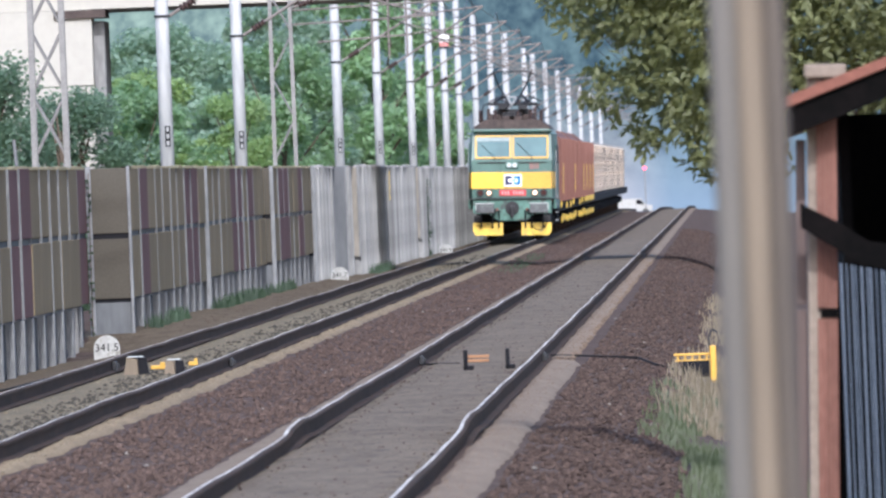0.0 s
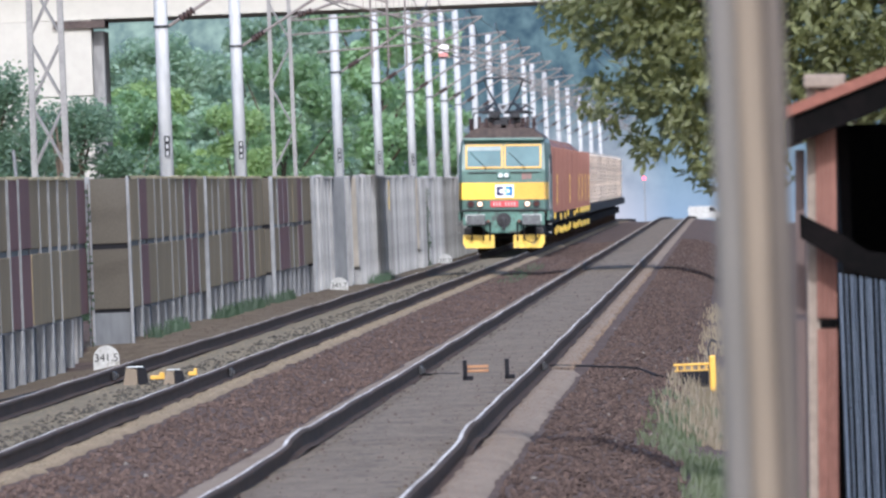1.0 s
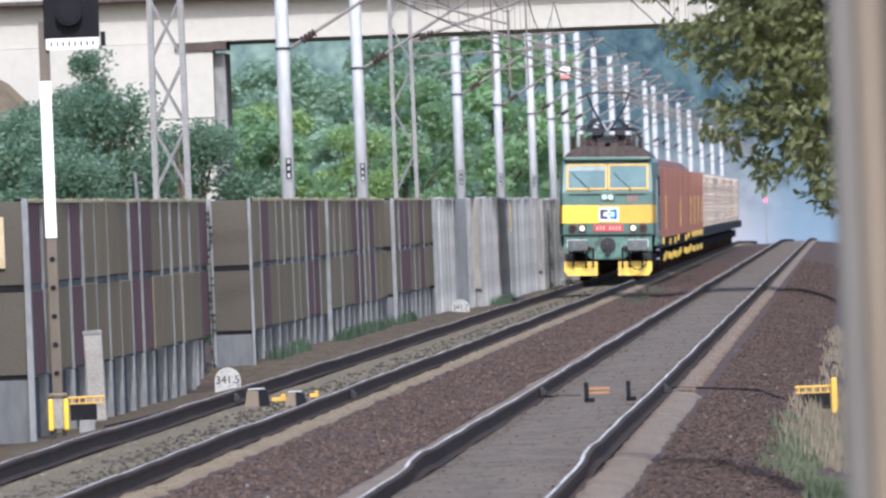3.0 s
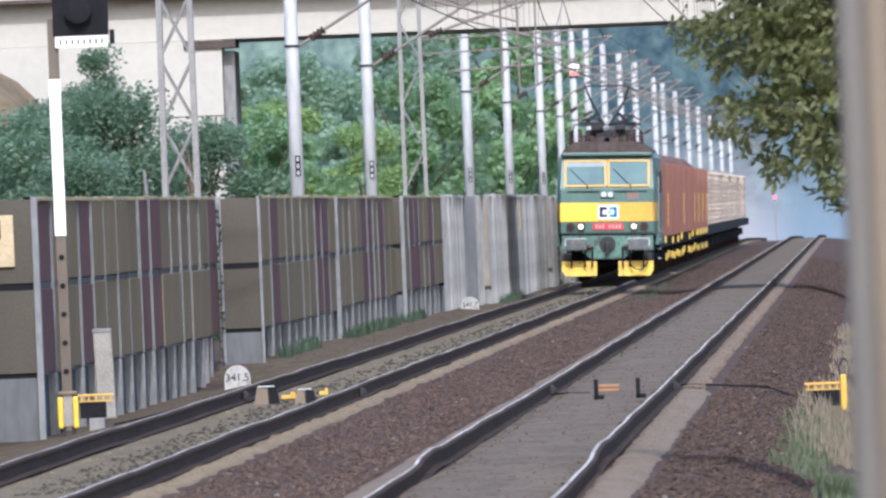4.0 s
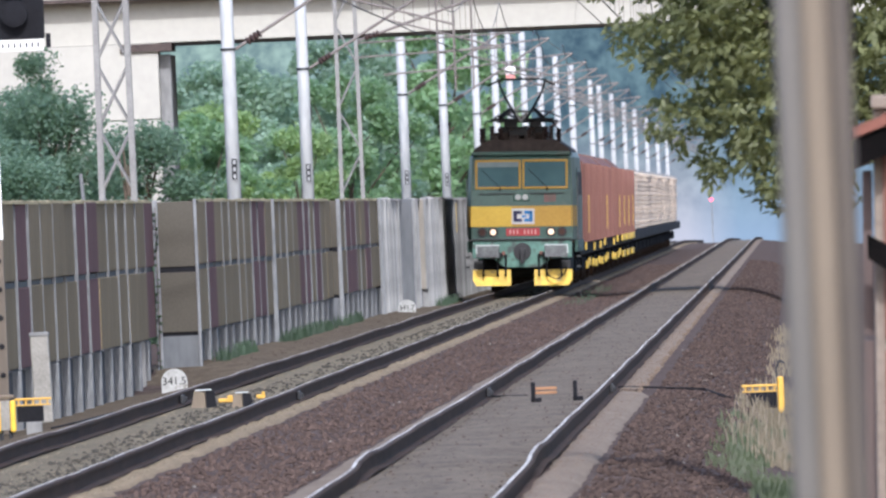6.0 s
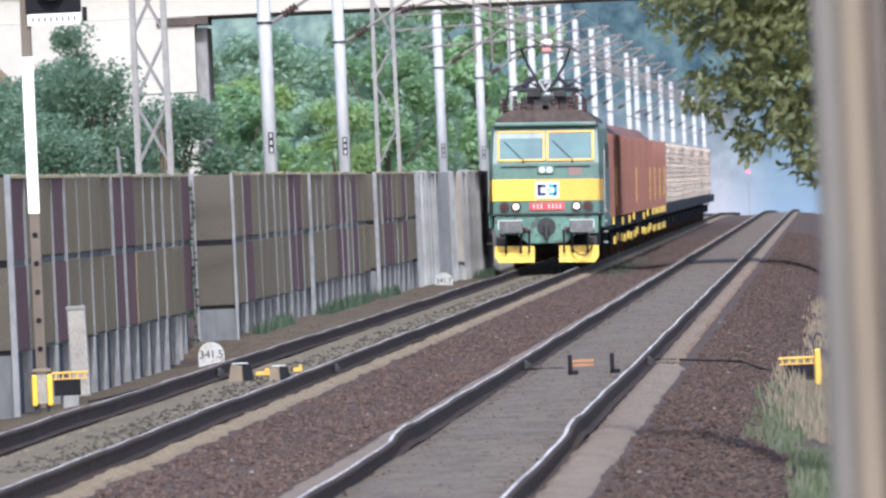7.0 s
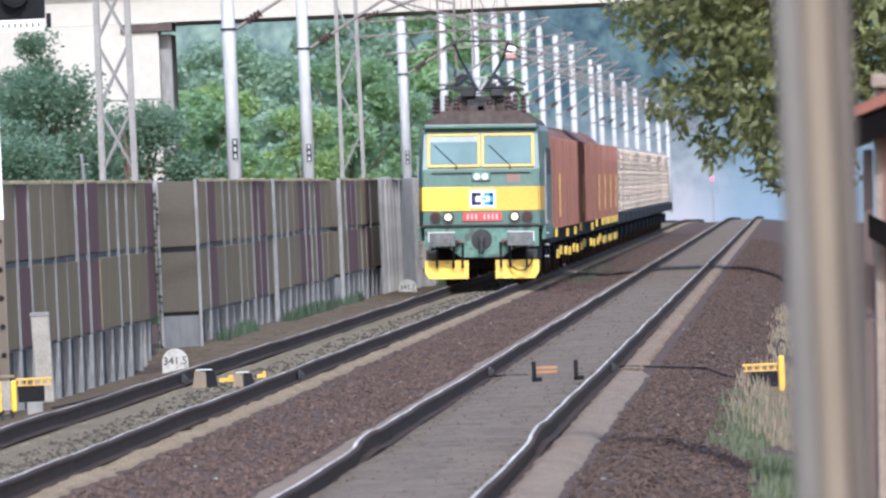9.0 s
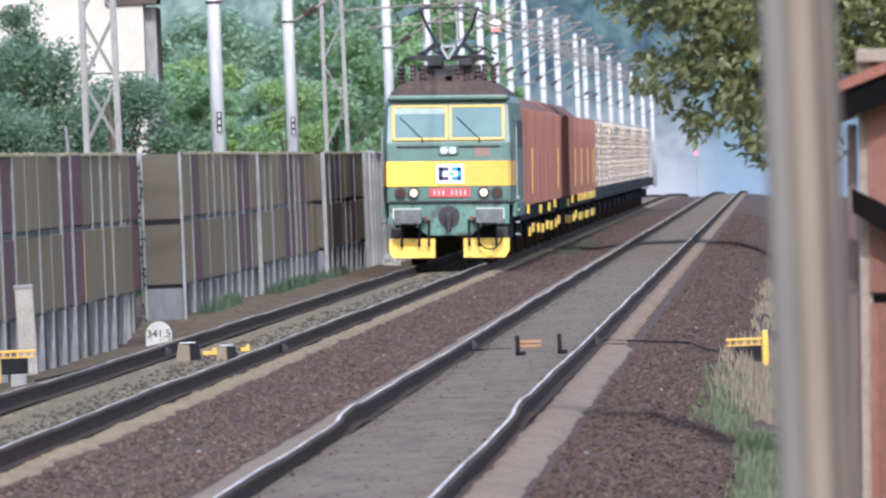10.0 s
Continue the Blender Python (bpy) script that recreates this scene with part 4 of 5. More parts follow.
def build_covered_wagon(seed, yellow, top):
    """A rust-brown high-sided goods wagon with upright ribs and yellow marks along the sill."""
    e = thing("goods_wagon", pose(-7.1, 700, 0), "rust-brown goods wagon with ribbed sides and yellow sill marks", "wagon", "freight train")
    L = 17.0
    bm = bmesh.new()
    prism(bm, [(-1.42, 1.2), (1.42, 1.2), (1.42, top - 0.42), (1.05, top - 0.10), (0.4, top), (-0.4, top), (-1.05, top - 0.10), (-1.42, top - 0.42)], 0.3, L)
    part("body", bm, M_RUST, e)
    # End face coloured near black to carry the shade between wagons.
    bm = bmesh.new()
    box(bm, 0, 0.26, 2.2, 2.5, 0.06, 1.9)
    part("shaded_end_wall", bm, M_DARK, e)
    for s in (-1, 1):
        for k in range(9):
            bm = bmesh.new()
            box(bm, s * 1.425, 0.6 + k * 2.0, 2.25, 0.05, 0.12, 2.1)
            part("rib", bm, M_RUST, e)
        for y0, z0, ln in yellow:
            bm = bmesh.new()
            box(bm, s * 1.43, y0, z0, 0.05, ln, 0.20, bevel=0.01)
            part("sill_mark", bm, M_YDIRTY, e, "yellow mark on the sill")
        bm = bmesh.new()
        box(bm, s * 1.445, 9.2, 1.95, 0.03, 0.14, 1.0)
        part("door_bar", bm, M_YDIRTY if seed % 2 else M_RUST, e)
    bm = bmesh.new()
    box(bm, 0, L / 2, 1.0, 2.6, L - 0.4, 0.3, bevel=0.03)
    part("underframe", bm, M_BLACK, e)
    build_bogies(e, (2.8, L - 2.8))
    return e


def build_log_wagon(seed):
    """A flat wagon with stakes and stacks of pale logs of uneven height."""
    rnd = random.Random(seed)
    e = thing("log_wagon", pose(-7.1, 900, 0), "dark flat wagon with stakes, loaded with pale logs", "wagon", "freight train")
    L = 19.0
    bm = bmesh.new()
    box(bm, 0, L / 2, 1.05, 2.7, L - 0.5, 0.34, bevel=0.03)
    part("underframe", bm, M_BLACK, e)
    for s in (-1, 1):
        for k in range(8):
            bm = bmesh.new()
            box(bm, s * 1.12, 1.2 + (k // 2) * 4.7 + (k % 2) * 2.6, 2.20 + rnd.uniform(-0.08, 0.08), 0.06, 0.10, 2.3)
            part("stake", bm, M_POSTGREY, e)
    for j in range(4):
        bm = bmesh.new()
        y0 = 0.5 + j * 4.7
        rows, shift = 12, rnd.uniform(-0.02, 0.02)
        box(bm, 0, y0 + 2.27, 1.28 + rows * 0.083, 2.30, 4.2, rows * 0.166)
        for r in range(rows):
            for c in range(14):
                x, z = -1.14 + c * 0.175 + (r % 2) * 0.012 + rnd.uniform(-0.006, 0.006), 1.32 + r * 0.172
                ex = rnd.uniform(-0.1, 0.1)
                x += shift
                tube(bm, (x, y0 + ex + 0.05, z), (x + rnd.uniform(-0.006, 0.006), y0 + 4.5 + ex, z), rnd.uniform(0.086, 0.096), None, 6)
        part("log_load", bm, M_LOG, e, "load of pale logs")
    build_bogies(e, (2.6, L - 2.6))
    return e


LOCO = build_locomotive()
COVERED = [build_covered_wagon(1, ((3.0, 1.10, 1.6), (12.0, 0.66, 2.6), (5.5, 0.60, 3.0)), 3.70), build_covered_wagon(2, ((8.5, 1.04, 2.2), (4.5, 0.62, 2.8), (13.0, 0.58, 2.4)), 3.66), build_covered_wagon(3, ((5.0, 1.10, 6.5), (13.0, 1.10, 5.0), (8.5, 0.58, 9.0)), 3.36)]
WAGONS, OFFSETS = [], []
for i, (off, which) in enumerate(((17.6, 0), (35.8, 1), (54.0, 1), (72.2, 0), (98.0, 1), (116.2, 0), (134.0, 2), (152.2, 2), (170.4, 2))):
    first = off in (17.6, 35.8, 134.0)
    WAGONS.append(COVERED[which] if first else copy_thing(COVERED[which], pose(-7.1, 700 + off, 0)))
    OFFSETS.append(off)
LOG_KINDS = [build_log_wagon(9), build_log_wagon(12), build_log_wagon(15)]
for k in range(15):
    WAGONS.append(LOG_KINDS[k] if k < 3 else copy_thing(LOG_KINDS[k * 2 % 3], pose(-7.1, 900 + 20 * k, 0)))
    OFFSETS.append(189.0 + 20.0 * k)

# ---- lineside things ----
def build_post():
    e = thing("lineside_post", pose(0.045, 43, 0), "grey and tan painted steel post standing close by", "post")
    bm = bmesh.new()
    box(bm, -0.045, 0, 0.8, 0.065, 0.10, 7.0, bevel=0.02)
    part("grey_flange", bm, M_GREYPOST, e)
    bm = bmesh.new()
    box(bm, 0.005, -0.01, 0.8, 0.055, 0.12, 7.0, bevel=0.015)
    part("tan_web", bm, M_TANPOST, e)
    # Right flange is darkened brown to stand for the post's shaded side.
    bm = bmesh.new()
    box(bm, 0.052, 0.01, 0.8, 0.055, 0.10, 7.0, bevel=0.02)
    part("shaded_flange", bm, M_SHADEPOST, e)


def build_signal():
    e = thing("railway_signal", pose(-10.1, 266, -0.45), "colour-light signal on banded post with white strip, unlit", "signal")
    bm = bmesh.new()
    box(bm, 0, 0, 2.6, 0.13, 0.13, 5.2, bevel=0.01)
    post = part("post", bm, M_SIGNALPOST, e, "brown post with round holes")
    bm = bmesh.new()
    box(bm, 0, -0.075, 3.45, 0.145, 0.02, 1.98, bevel=0.004)
    part("white_strip", bm, M_WHITE, e)
    for k in range(5):
        bm = bmesh.new()
        tube(bm, (0, -0.08, 0.75 + k * 0.36), (0, -0.066, 0.75 + k * 0.36), 0.035, None, 10)
        part("hole", bm, M_BLACK, post)
    bm = bmesh.new()
    box(bm, 0.36, -0.10, 5.75, 0.70, 0.10, 1.55, bevel=0.02)
    part("backboard", bm, M_BLACK, e)
    for k in range(3):
        bm = bmesh.new()
        tube(bm, (0.34, -0.32, 5.30 + 0.42 * k), (0.34, -0.14, 5.30 + 0.42 * k), 0.17, None, 20)
        hood = part("hood", bm, M_BLACK, e)
        bm = bmesh.new()
        tube(bm, (0.34, -0.335, 5.30 + 0.42 * k), (0.34, -0.322, 5.30 + 0.42 * k), 0.13, None, 20)
        part("lens", bm, M_BLACK, hood)
    bm = bmesh.new()
    box(bm, 0.36, -0.12, 4.90, 0.66, 0.03, 0.14, bevel=0.004)
    pl = part("name_plate", bm, M_WHITE, e, "white plate with dark figures")
    for k in range(8):
        bm = bmesh.new()
        box(bm, 0.10 + k * 0.075, -0.14, 4.90, 0.02, 0.006, 0.06)
        part("marking", bm, M_BLACK, pl)
    bm = bmesh.new()
    box(bm, 0.75, -0.06, 4.95, 0.06, 0.06, 0.18)
    part("bracket", bm, M_BLACK, e)


def build_track_box(x, y, z, flip, wide):
    """A yellow junction box on a short stand with an arm and a dark case, beside the track. wide: the box's width across the line."""
    e = thing("track_junction_box", pose(x, y, z), "yellow lineside junction box with a yellow arm on dark stand", "junction box")
    if wide > 0.15:
        for s in (-1, 1):
            bm = bmesh.new()
            box(bm, s * (wide / 2 - 0.035), -0.06, 0.34, 0.07, 0.16, 0.40, bevel=0.025)
            part("yellow_rim", bm, M_YELLOW, e)
        bm = bmesh.new()
        box(bm, 0, -0.05, 0.35, wide - 0.14, 0.12, 0.37, bevel=0.01)
        part("door", bm, M_BOXDOOR, e, "pale grey door between yellow rims")
        bm = bmesh.new()
        box(bm, 0, -0.05, 0.585, wide - 0.02, 0.18, 0.05, bevel=0.02)
        part("lid", bm, M_TANPOST, e)
        for s in (-0.06, 0.06):
            bm = bmesh.new()
            box(bm, s, -0.03, 0.07, 0.05, 0.06, 0.20)
            part("stand", bm, M_DARK, e)
    else:
        bm = bmesh.new()
        box(bm, 0, 0, 0.42, wide, 0.28, 0.46, bevel=0.02)
        part("yellow_box", bm, M_OCHRE, e)
        bm = bmesh.new()
        for p, q in (((-0.03, 0.2), (-0.05, 0.40)), ((-0.05, 0.40), (0.0, 0.50)), ((0.0, 0.50), (0.06, 0.46))):
            tube(bm, (p[0], 0.05, p[1] + 0.35), (q[0], 0.05, q[1] + 0.35), 0.012, None, 6)
        part("hoop", bm, M_DARK, e)
        bm = bmesh.new()
        box(bm, 0, 0, 0.09, 0.05, 0.08, 0.26)
        part("stand", bm, M_DARK, e)
    bm = bmesh.new()
    box(bm, flip * (wide / 2 + 0.22), 0, 0.545, 0.46, 0.07, 0.028, bevel=0.006)
    box(bm, flip * (wide / 2 + 0.22), 0, 0.470, 0.44, 0.05, 0.016, bevel=0.004)
    for k in range(5):
        box(bm, flip * (wide / 2 + 0.04 + k * 0.09), 0, 0.507, 0.02, 0.04, 0.06)
    part("arm", bm, M_OCHRE, e, "yellow arm with small lugs")
    bm = bmesh.new()
    box(bm, flip * (wide / 2 + 0.18), 0.03, 0.36, 0.33, 0.12, 0.20, bevel=0.01)
    part("case", bm, M_BLACK, e)
    bm = bmesh.new()
    box(bm, flip * (wide / 2 + 0.22), 0.03, 0.13, 0.20, 0.16, 0.26, bevel=0.02)
    part("footing", bm, M_PLINTH, e)


def build_stone(x, y, z, text, w):
    e = thing("distance_stone", pose(x, y, z), "white rounded distance stone with black figures " + text, "distance stone", "distance stones")
    bm = bmesh.new()
    out = [(-w / 2, -0.1), (w / 2, -0.1), (w / 2, 0.10)] + [(w / 2 * math.cos(math.pi * k / 12), 0.10 + 0.20 * math.sin(math.pi * k / 12)) for k in range(1, 12)] + [(-w / 2, 0.10)]
    prism(bm, out, -0.06, 0.06)
    part("stone", bm, M_STONEWHITE, e)
    cu = bpy.data.curves.new("figures", "FONT")
    cu.body, cu.size, cu.align_x, cu.extrude = text, 0.165, "CENTER", 0.002
    tmp = bpy.data.objects.new("tmp", cu)
    me = bpy.data.meshes.new_from_object(tmp)
    me.transform(pose(0, -0.066, 0.06, 90, 0, 0))
    me.materials.append(M_BLACK)
    bpy.data.objects.remove(tmp)
    t = new("figures", me)
    t.parent = e


def build_board():
    e = thing("kilometre_board", pose(-11.12, 267.80, 1.97), "cream kilometre board with black figures on the barrier", "sign")
    bm = bmesh.new()
    box(bm, 0, 0, 0, 0.70, 0.03, 0.66, bevel=0.01)
    part("board", bm, material("cream_paint", (0.50, 0.40, 0.25), None, rough=0.6), e)
    for z, text in ((0.03, "341"), (-0.27, "4")):
        cu = bpy.data.curves.new("figures", "FONT")
        cu.body, cu.size, cu.align_x, cu.extrude = text, 0.34, "CENTER", 0.002
        tmp = bpy.data.objects.new("tmp", cu)
        me = bpy.data.meshes.new_from_object(tmp)
        me.transform(pose(0, -0.022, z, 90, 0, 0))
        me.materials.append(M_BLACK)
        bpy.data.objects.remove(tmp)
        t = new("figures", me)
        t.parent = e


def build_small():
    # short concrete post by the signal
    bm = bmesh.new()
    box(bm, 0, 0, 0.55, 0.24, 0.24, 1.15, bevel=0.02)
    e = thing("concrete_post", pose(-10.0, 277, -0.40, 0, -1.5, 0), "short pale concrete post beside the signal", "post")
    part("shaft", bm, M_BOXDOOR, e)
    bm = bmesh.new()
    box(bm, 0, 0, 1.14, 0.26, 0.26, 0.06, bevel=0.015)
    part("cap", bm, M_PLINTH, e)
    # blocks between the far rails
    e = thing("track_magnet", pose(-7.2, 258, -0.16), "two dark-sided blocks with yellow brackets between the rails", "track device")
    # Each block gets a black right side and a pale top.
    for x0, x1, h in ((-0.29, -0.13, 0.22), (0.20, 0.32, 0.17)):
        bm = bmesh.new()
        prism(bm, [(x0 - 0.03, -0.04), (x1, -0.04), (x1 - 0.01, h - 0.02), (x0 + 0.02, h)], -0.12, 0.12)
        b = part("block", bm, M_TANPOST, e, "weathered tan block")
        bm = bmesh.new()
        prism(bm, [(x1 + 0.003, -0.04), (x1 + 0.14, -0.04), (x1 + 0.10, h - 0.01), (x1 + 0.003, h)], -0.14, 0.12)
        part("dark_side", bm, M_BLACK, b)
        bm = bmesh.new()
        box(bm, (x0 + x1) / 2 + 0.05, 0, h + 0.008, x1 - x0 + 0.04, 0.22, 0.012, bevel=0.004)
        part("cover", bm, M_GREYLAMP, b, "pale top cover")
    for x, w, z in ((0.11, 0.18, 0.09), (0.54, 0.11, 0.12)):
        bm = bmesh.new()
        box(bm, x, 0.05, z, w, 0.08, 0.05, bevel=0.01)
        box(bm, x + w * 0.3, 0.05, z + 0.03, w * 0.35, 0.08, 0.06, bevel=0.01)
        part("bracket", bm, M_OCHRE, e, "orange-yellow bracket")
    # device between the near rails
    e = thing("track_device", pose(-2.92, 246, -0.14), "two dark upright plates with wooden boards between the rails", "track device")
    for x in (-0.25, 0.24):
        bm = bmesh.new()
        box(bm, x, 0, 0.11, 0.05, 0.10, 0.24, bevel=0.01)
        box(bm, x + 0.03, 0.05, 0.02, 0.12, 0.2, 0.05, bevel=0.01)
        part("plate", bm, M_BLACK, e)
    for z in (0.10, 0.15):
        bm = bmesh.new()
        box(bm, -0.10, 0.05, z, 0.25, 0.05, 0.035, bevel=0.008)
        part("board", bm, M_WOOD, e)


def build_shed():
    """A dark lean-to beside a red brick pillar, seen end on."""
    e = thing("brick_pillar", pose(0.40, 120, -0.9, 0, 1.75, 0), "red grooved brick pillar with pale edge and flat cap", "pillar")
    bm = bmesh.new()
    box(bm, 0.030, 0.08, 1.75, 0.165, 0.20, 3.50, bevel=0.012)
    part("core", bm, M_MORTAR, e)
    for z0, z1 in ((0.0, 2.13), (2.19, 3.48)):
        for j in range(5):
            bm = bmesh.new()
            box(bm, 0.012 + j * 0.0235, -0.04, (z0 + z1) / 2, 0.0215, 0.04, z1 - z0, bevel=0.004)
            part("brick", bm, M_BRICK, e)
    bm = bmesh.new()
    box(bm, 0.065, -0.04, 2.16, 0.09, 0.03, 0.05)
    part("recess", bm, M_SHED, e)
    bm = bmesh.new()
    box(bm, 0.055, 0.02, 3.54, 0.24, 0.24, 0.08, bevel=0.015)
    part("cap", bm, M_MORTAR, e)
    for z0, z1 in ((0.0, 2.18), (2.21, 3.15)):
        bm = bmesh.new()
        box(bm, -0.088, 0.25, (z0 + z1) / 2, 0.055, 0.06, z1 - z0, bevel=0.008)
        part("side_post", bm, M_SIDEPOST, e)
    e = thing("lean_to_shed", pose(0.63, 119.75, -0.9), "dark lean-to shed with red tiled eave and ribbed sheet", "shed")
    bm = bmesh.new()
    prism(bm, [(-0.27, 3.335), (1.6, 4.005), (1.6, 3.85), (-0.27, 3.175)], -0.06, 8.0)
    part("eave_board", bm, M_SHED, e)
    bm = bmesh.new()
    prism(bm, [(-0.29, 3.400), (1.6, 4.072), (1.6, 4.01), (-0.29, 3.338)], -0.10, 8.0)
    part("roof_tiles", bm, M_TILE, e)
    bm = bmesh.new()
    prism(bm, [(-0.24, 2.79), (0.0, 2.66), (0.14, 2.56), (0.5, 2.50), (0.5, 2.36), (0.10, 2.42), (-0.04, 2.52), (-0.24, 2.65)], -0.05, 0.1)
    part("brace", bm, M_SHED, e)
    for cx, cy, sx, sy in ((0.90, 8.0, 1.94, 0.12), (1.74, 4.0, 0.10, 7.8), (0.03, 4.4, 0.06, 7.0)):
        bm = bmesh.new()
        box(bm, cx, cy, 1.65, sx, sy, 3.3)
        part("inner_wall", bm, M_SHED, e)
    for k in range(14):      # uneven upright ribs, the darker gaps between them show the inside
        bm = bmesh.new()
        wide = (0.013, 0.008, 0.011, 0.007)[k % 4]
        box(bm, -0.022 + k * 0.028 + (k % 3) * 0.004, 0.06, 1.22 - k * 0.006, wide, 0.30, 2.44, bevel=0.003)
        part("sheet_rib", bm, M_BLUESHEET, e)


# ---- plants ----
def leaf_cloud(rnd, centres, count, size, squash=1.0, power=0.45):
    """Many small bent leaves spread through clumps; returns vertices and faces."""
    verts, faces = [], []
    for _ in range(count):
        c, r = centres[rnd.randrange(len(centres))]
        d = Vector((rnd.gauss(0, 1), rnd.gauss(0, 1), rnd.gauss(0, 1))).normalized() * r * rnd.random() ** power
        p = c + Vector((d.x, d.y, d.z * squash))
        s = size * rnd.uniform(0.6, 1.35)
        q = Euler((rnd.uniform(-1.1, 1.1), rnd.uniform(-1.1, 1.1), rnd.uniform(0, 6.28))).to_matrix()
        i = len(verts)
        for a in ((0, -0.5, 0), (0.30, -0.05, 0.05), (0, 0.55, -0.06), (-0.30, -0.05, 0.05)):
            verts.append(p + q @ (Vector(a) * s))
        faces += [(i, i + 1, i + 2), (i, i + 2, i + 3)]
    return verts, faces


def cloud_part(name, verts, faces, mat, parent):
    me = bpy.data.meshes.new(name)
    me.from_pydata([tuple(v) for v in verts], [], faces)
    me.materials.append(mat)
    for p in me.polygons:
        p.use_smooth = True
    ob = new(name, me)
    ob.parent = parent
    return ob


def build_tree(at, height, spread, mat, seed, label, leaf=0.20, leaves=12000, group="trees behind the barrier", clump=(0.12, 0.30)):
    rnd = random.Random(seed)
    e = thing("tree", at, label, "tree", group)
    bm = bmesh.new()
    tube(bm, (0, 0, 0), (0.1, 0, height * 0.5), 0.05 * spread + 0.05, 0.03 * spread, 9)
    centres = []
    for k in range(58):
        a, z = rnd.uniform(0, 6.28), height * rnd.uniform(0.06, 0.97)
        rr = spread * (0.35 + 0.65 * math.sin(math.pi * min(1, max(0.1, z / height)) ** 1.1)) * rnd.uniform(0.3, 1.0)
        c = Vector((rr * math.cos(a), rr * math.sin(a), z))
        centres.append((c, spread * rnd.uniform(*clump)))
        if k % 4 == 0:
            tube(bm, (0.05, 0, z * 0.55), c, 0.05, 0.02, 5)
    part("trunk", bm, M_BARK, e)
    v, f = leaf_cloud(rnd, centres, leaves, leaf, 0.75, 0.42)
    cloud_part("crown", v, f, mat, e)
    return e


def build_woods():
    rnd = random.Random(21)
    looks = ((M_LEAF_FAR, "leafy green tree in the wood behind the barrier"), (M_LEAF_HAZE, "green tree in the wood behind the barrier, leaves tinted for haze"), (M_LEAF_LIME, "bright yellow-green tree behind the barrier"))
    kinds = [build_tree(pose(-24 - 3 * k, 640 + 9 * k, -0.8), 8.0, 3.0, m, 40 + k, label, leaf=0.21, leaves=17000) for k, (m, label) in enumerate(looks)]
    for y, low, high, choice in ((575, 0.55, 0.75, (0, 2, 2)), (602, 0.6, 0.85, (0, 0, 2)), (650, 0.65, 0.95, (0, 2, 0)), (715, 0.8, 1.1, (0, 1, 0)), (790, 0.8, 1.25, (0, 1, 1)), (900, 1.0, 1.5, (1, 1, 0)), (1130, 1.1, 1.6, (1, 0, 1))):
        width = y * 0.022 + 3
        x = -13.2 if y < 640 else -15.4
        while x > -13.2 - width:
            s = rnd.uniform(low, high)
            c = copy_thing(kinds[choice[rnd.randrange(3)]], pose(x + rnd.uniform(-1, 1), y + rnd.uniform(-14, 14), -0.8, 0, 0, rnd.uniform(0, 360)))
            c.scale = (s, s, s * rnd.uniform(0.85, 1.15))
            x -= rnd.uniform(2.8, 4.4) * max(0.8, s)
    # shrubs and saplings close behind the barrier
    shrub = build_tree(pose(-15.2, 486, -0.8), 5.0, 2.0, M_LEAF_SHRUB, 77, "dark green shrub behind the barrier", leaf=0.115, leaves=26000, clump=(0.22, 0.42))
    for x, y, s, tall in ((-17.4, 488, 0.9, 1.0), (-18.4, 478, 1.0, 1.0), (-17.7, 474, 0.95, 0.95), (-19.2, 481, 1.0, 1.1), (-15.6, 480, 0.7, 0.75), (-19.4, 492, 0.95, 0.9), (-20.6, 488, 0.9, 1.0), (-18.9, 476, 0.8, 0.9), (-14.2, 498, 0.55, 0.75), (-16.2, 492, 0.8, 0.85), (-20.4, 470, 0.9, 0.8), (-16.8, 462, 0.75, 0.9), (-18.2, 458, 0.7, 0.8), (-14.8, 470, 0.6, 0.9), (-21.6, 474, 0.9, 0.75), (-17.2, 482, 1.05, 1.15), (-18.3, 486, 1.0, 1.15)):
        c = copy_thing(shrub, pose(x, y, -1.0, 0, 0, rnd.uniform(0, 360)))
        c.scale = (s, s, s * tall)
    build_tree(pose(-17.8, 491, -1.0), 7.3, 0.85, M_LEAF_SHRUB, 78, "tall slender dark green sapling behind the barrier", leaf=0.11, leaves=12000, clump=(0.40, 0.75))
    build_tree(pose(-13.6, 430, -0.6), 4.5, 0.55, M_LEAF_SHRUB, 79, "thin sapling rising just behind the barrier", leaf=0.07, leaves=900, clump=(0.15, 0.35))


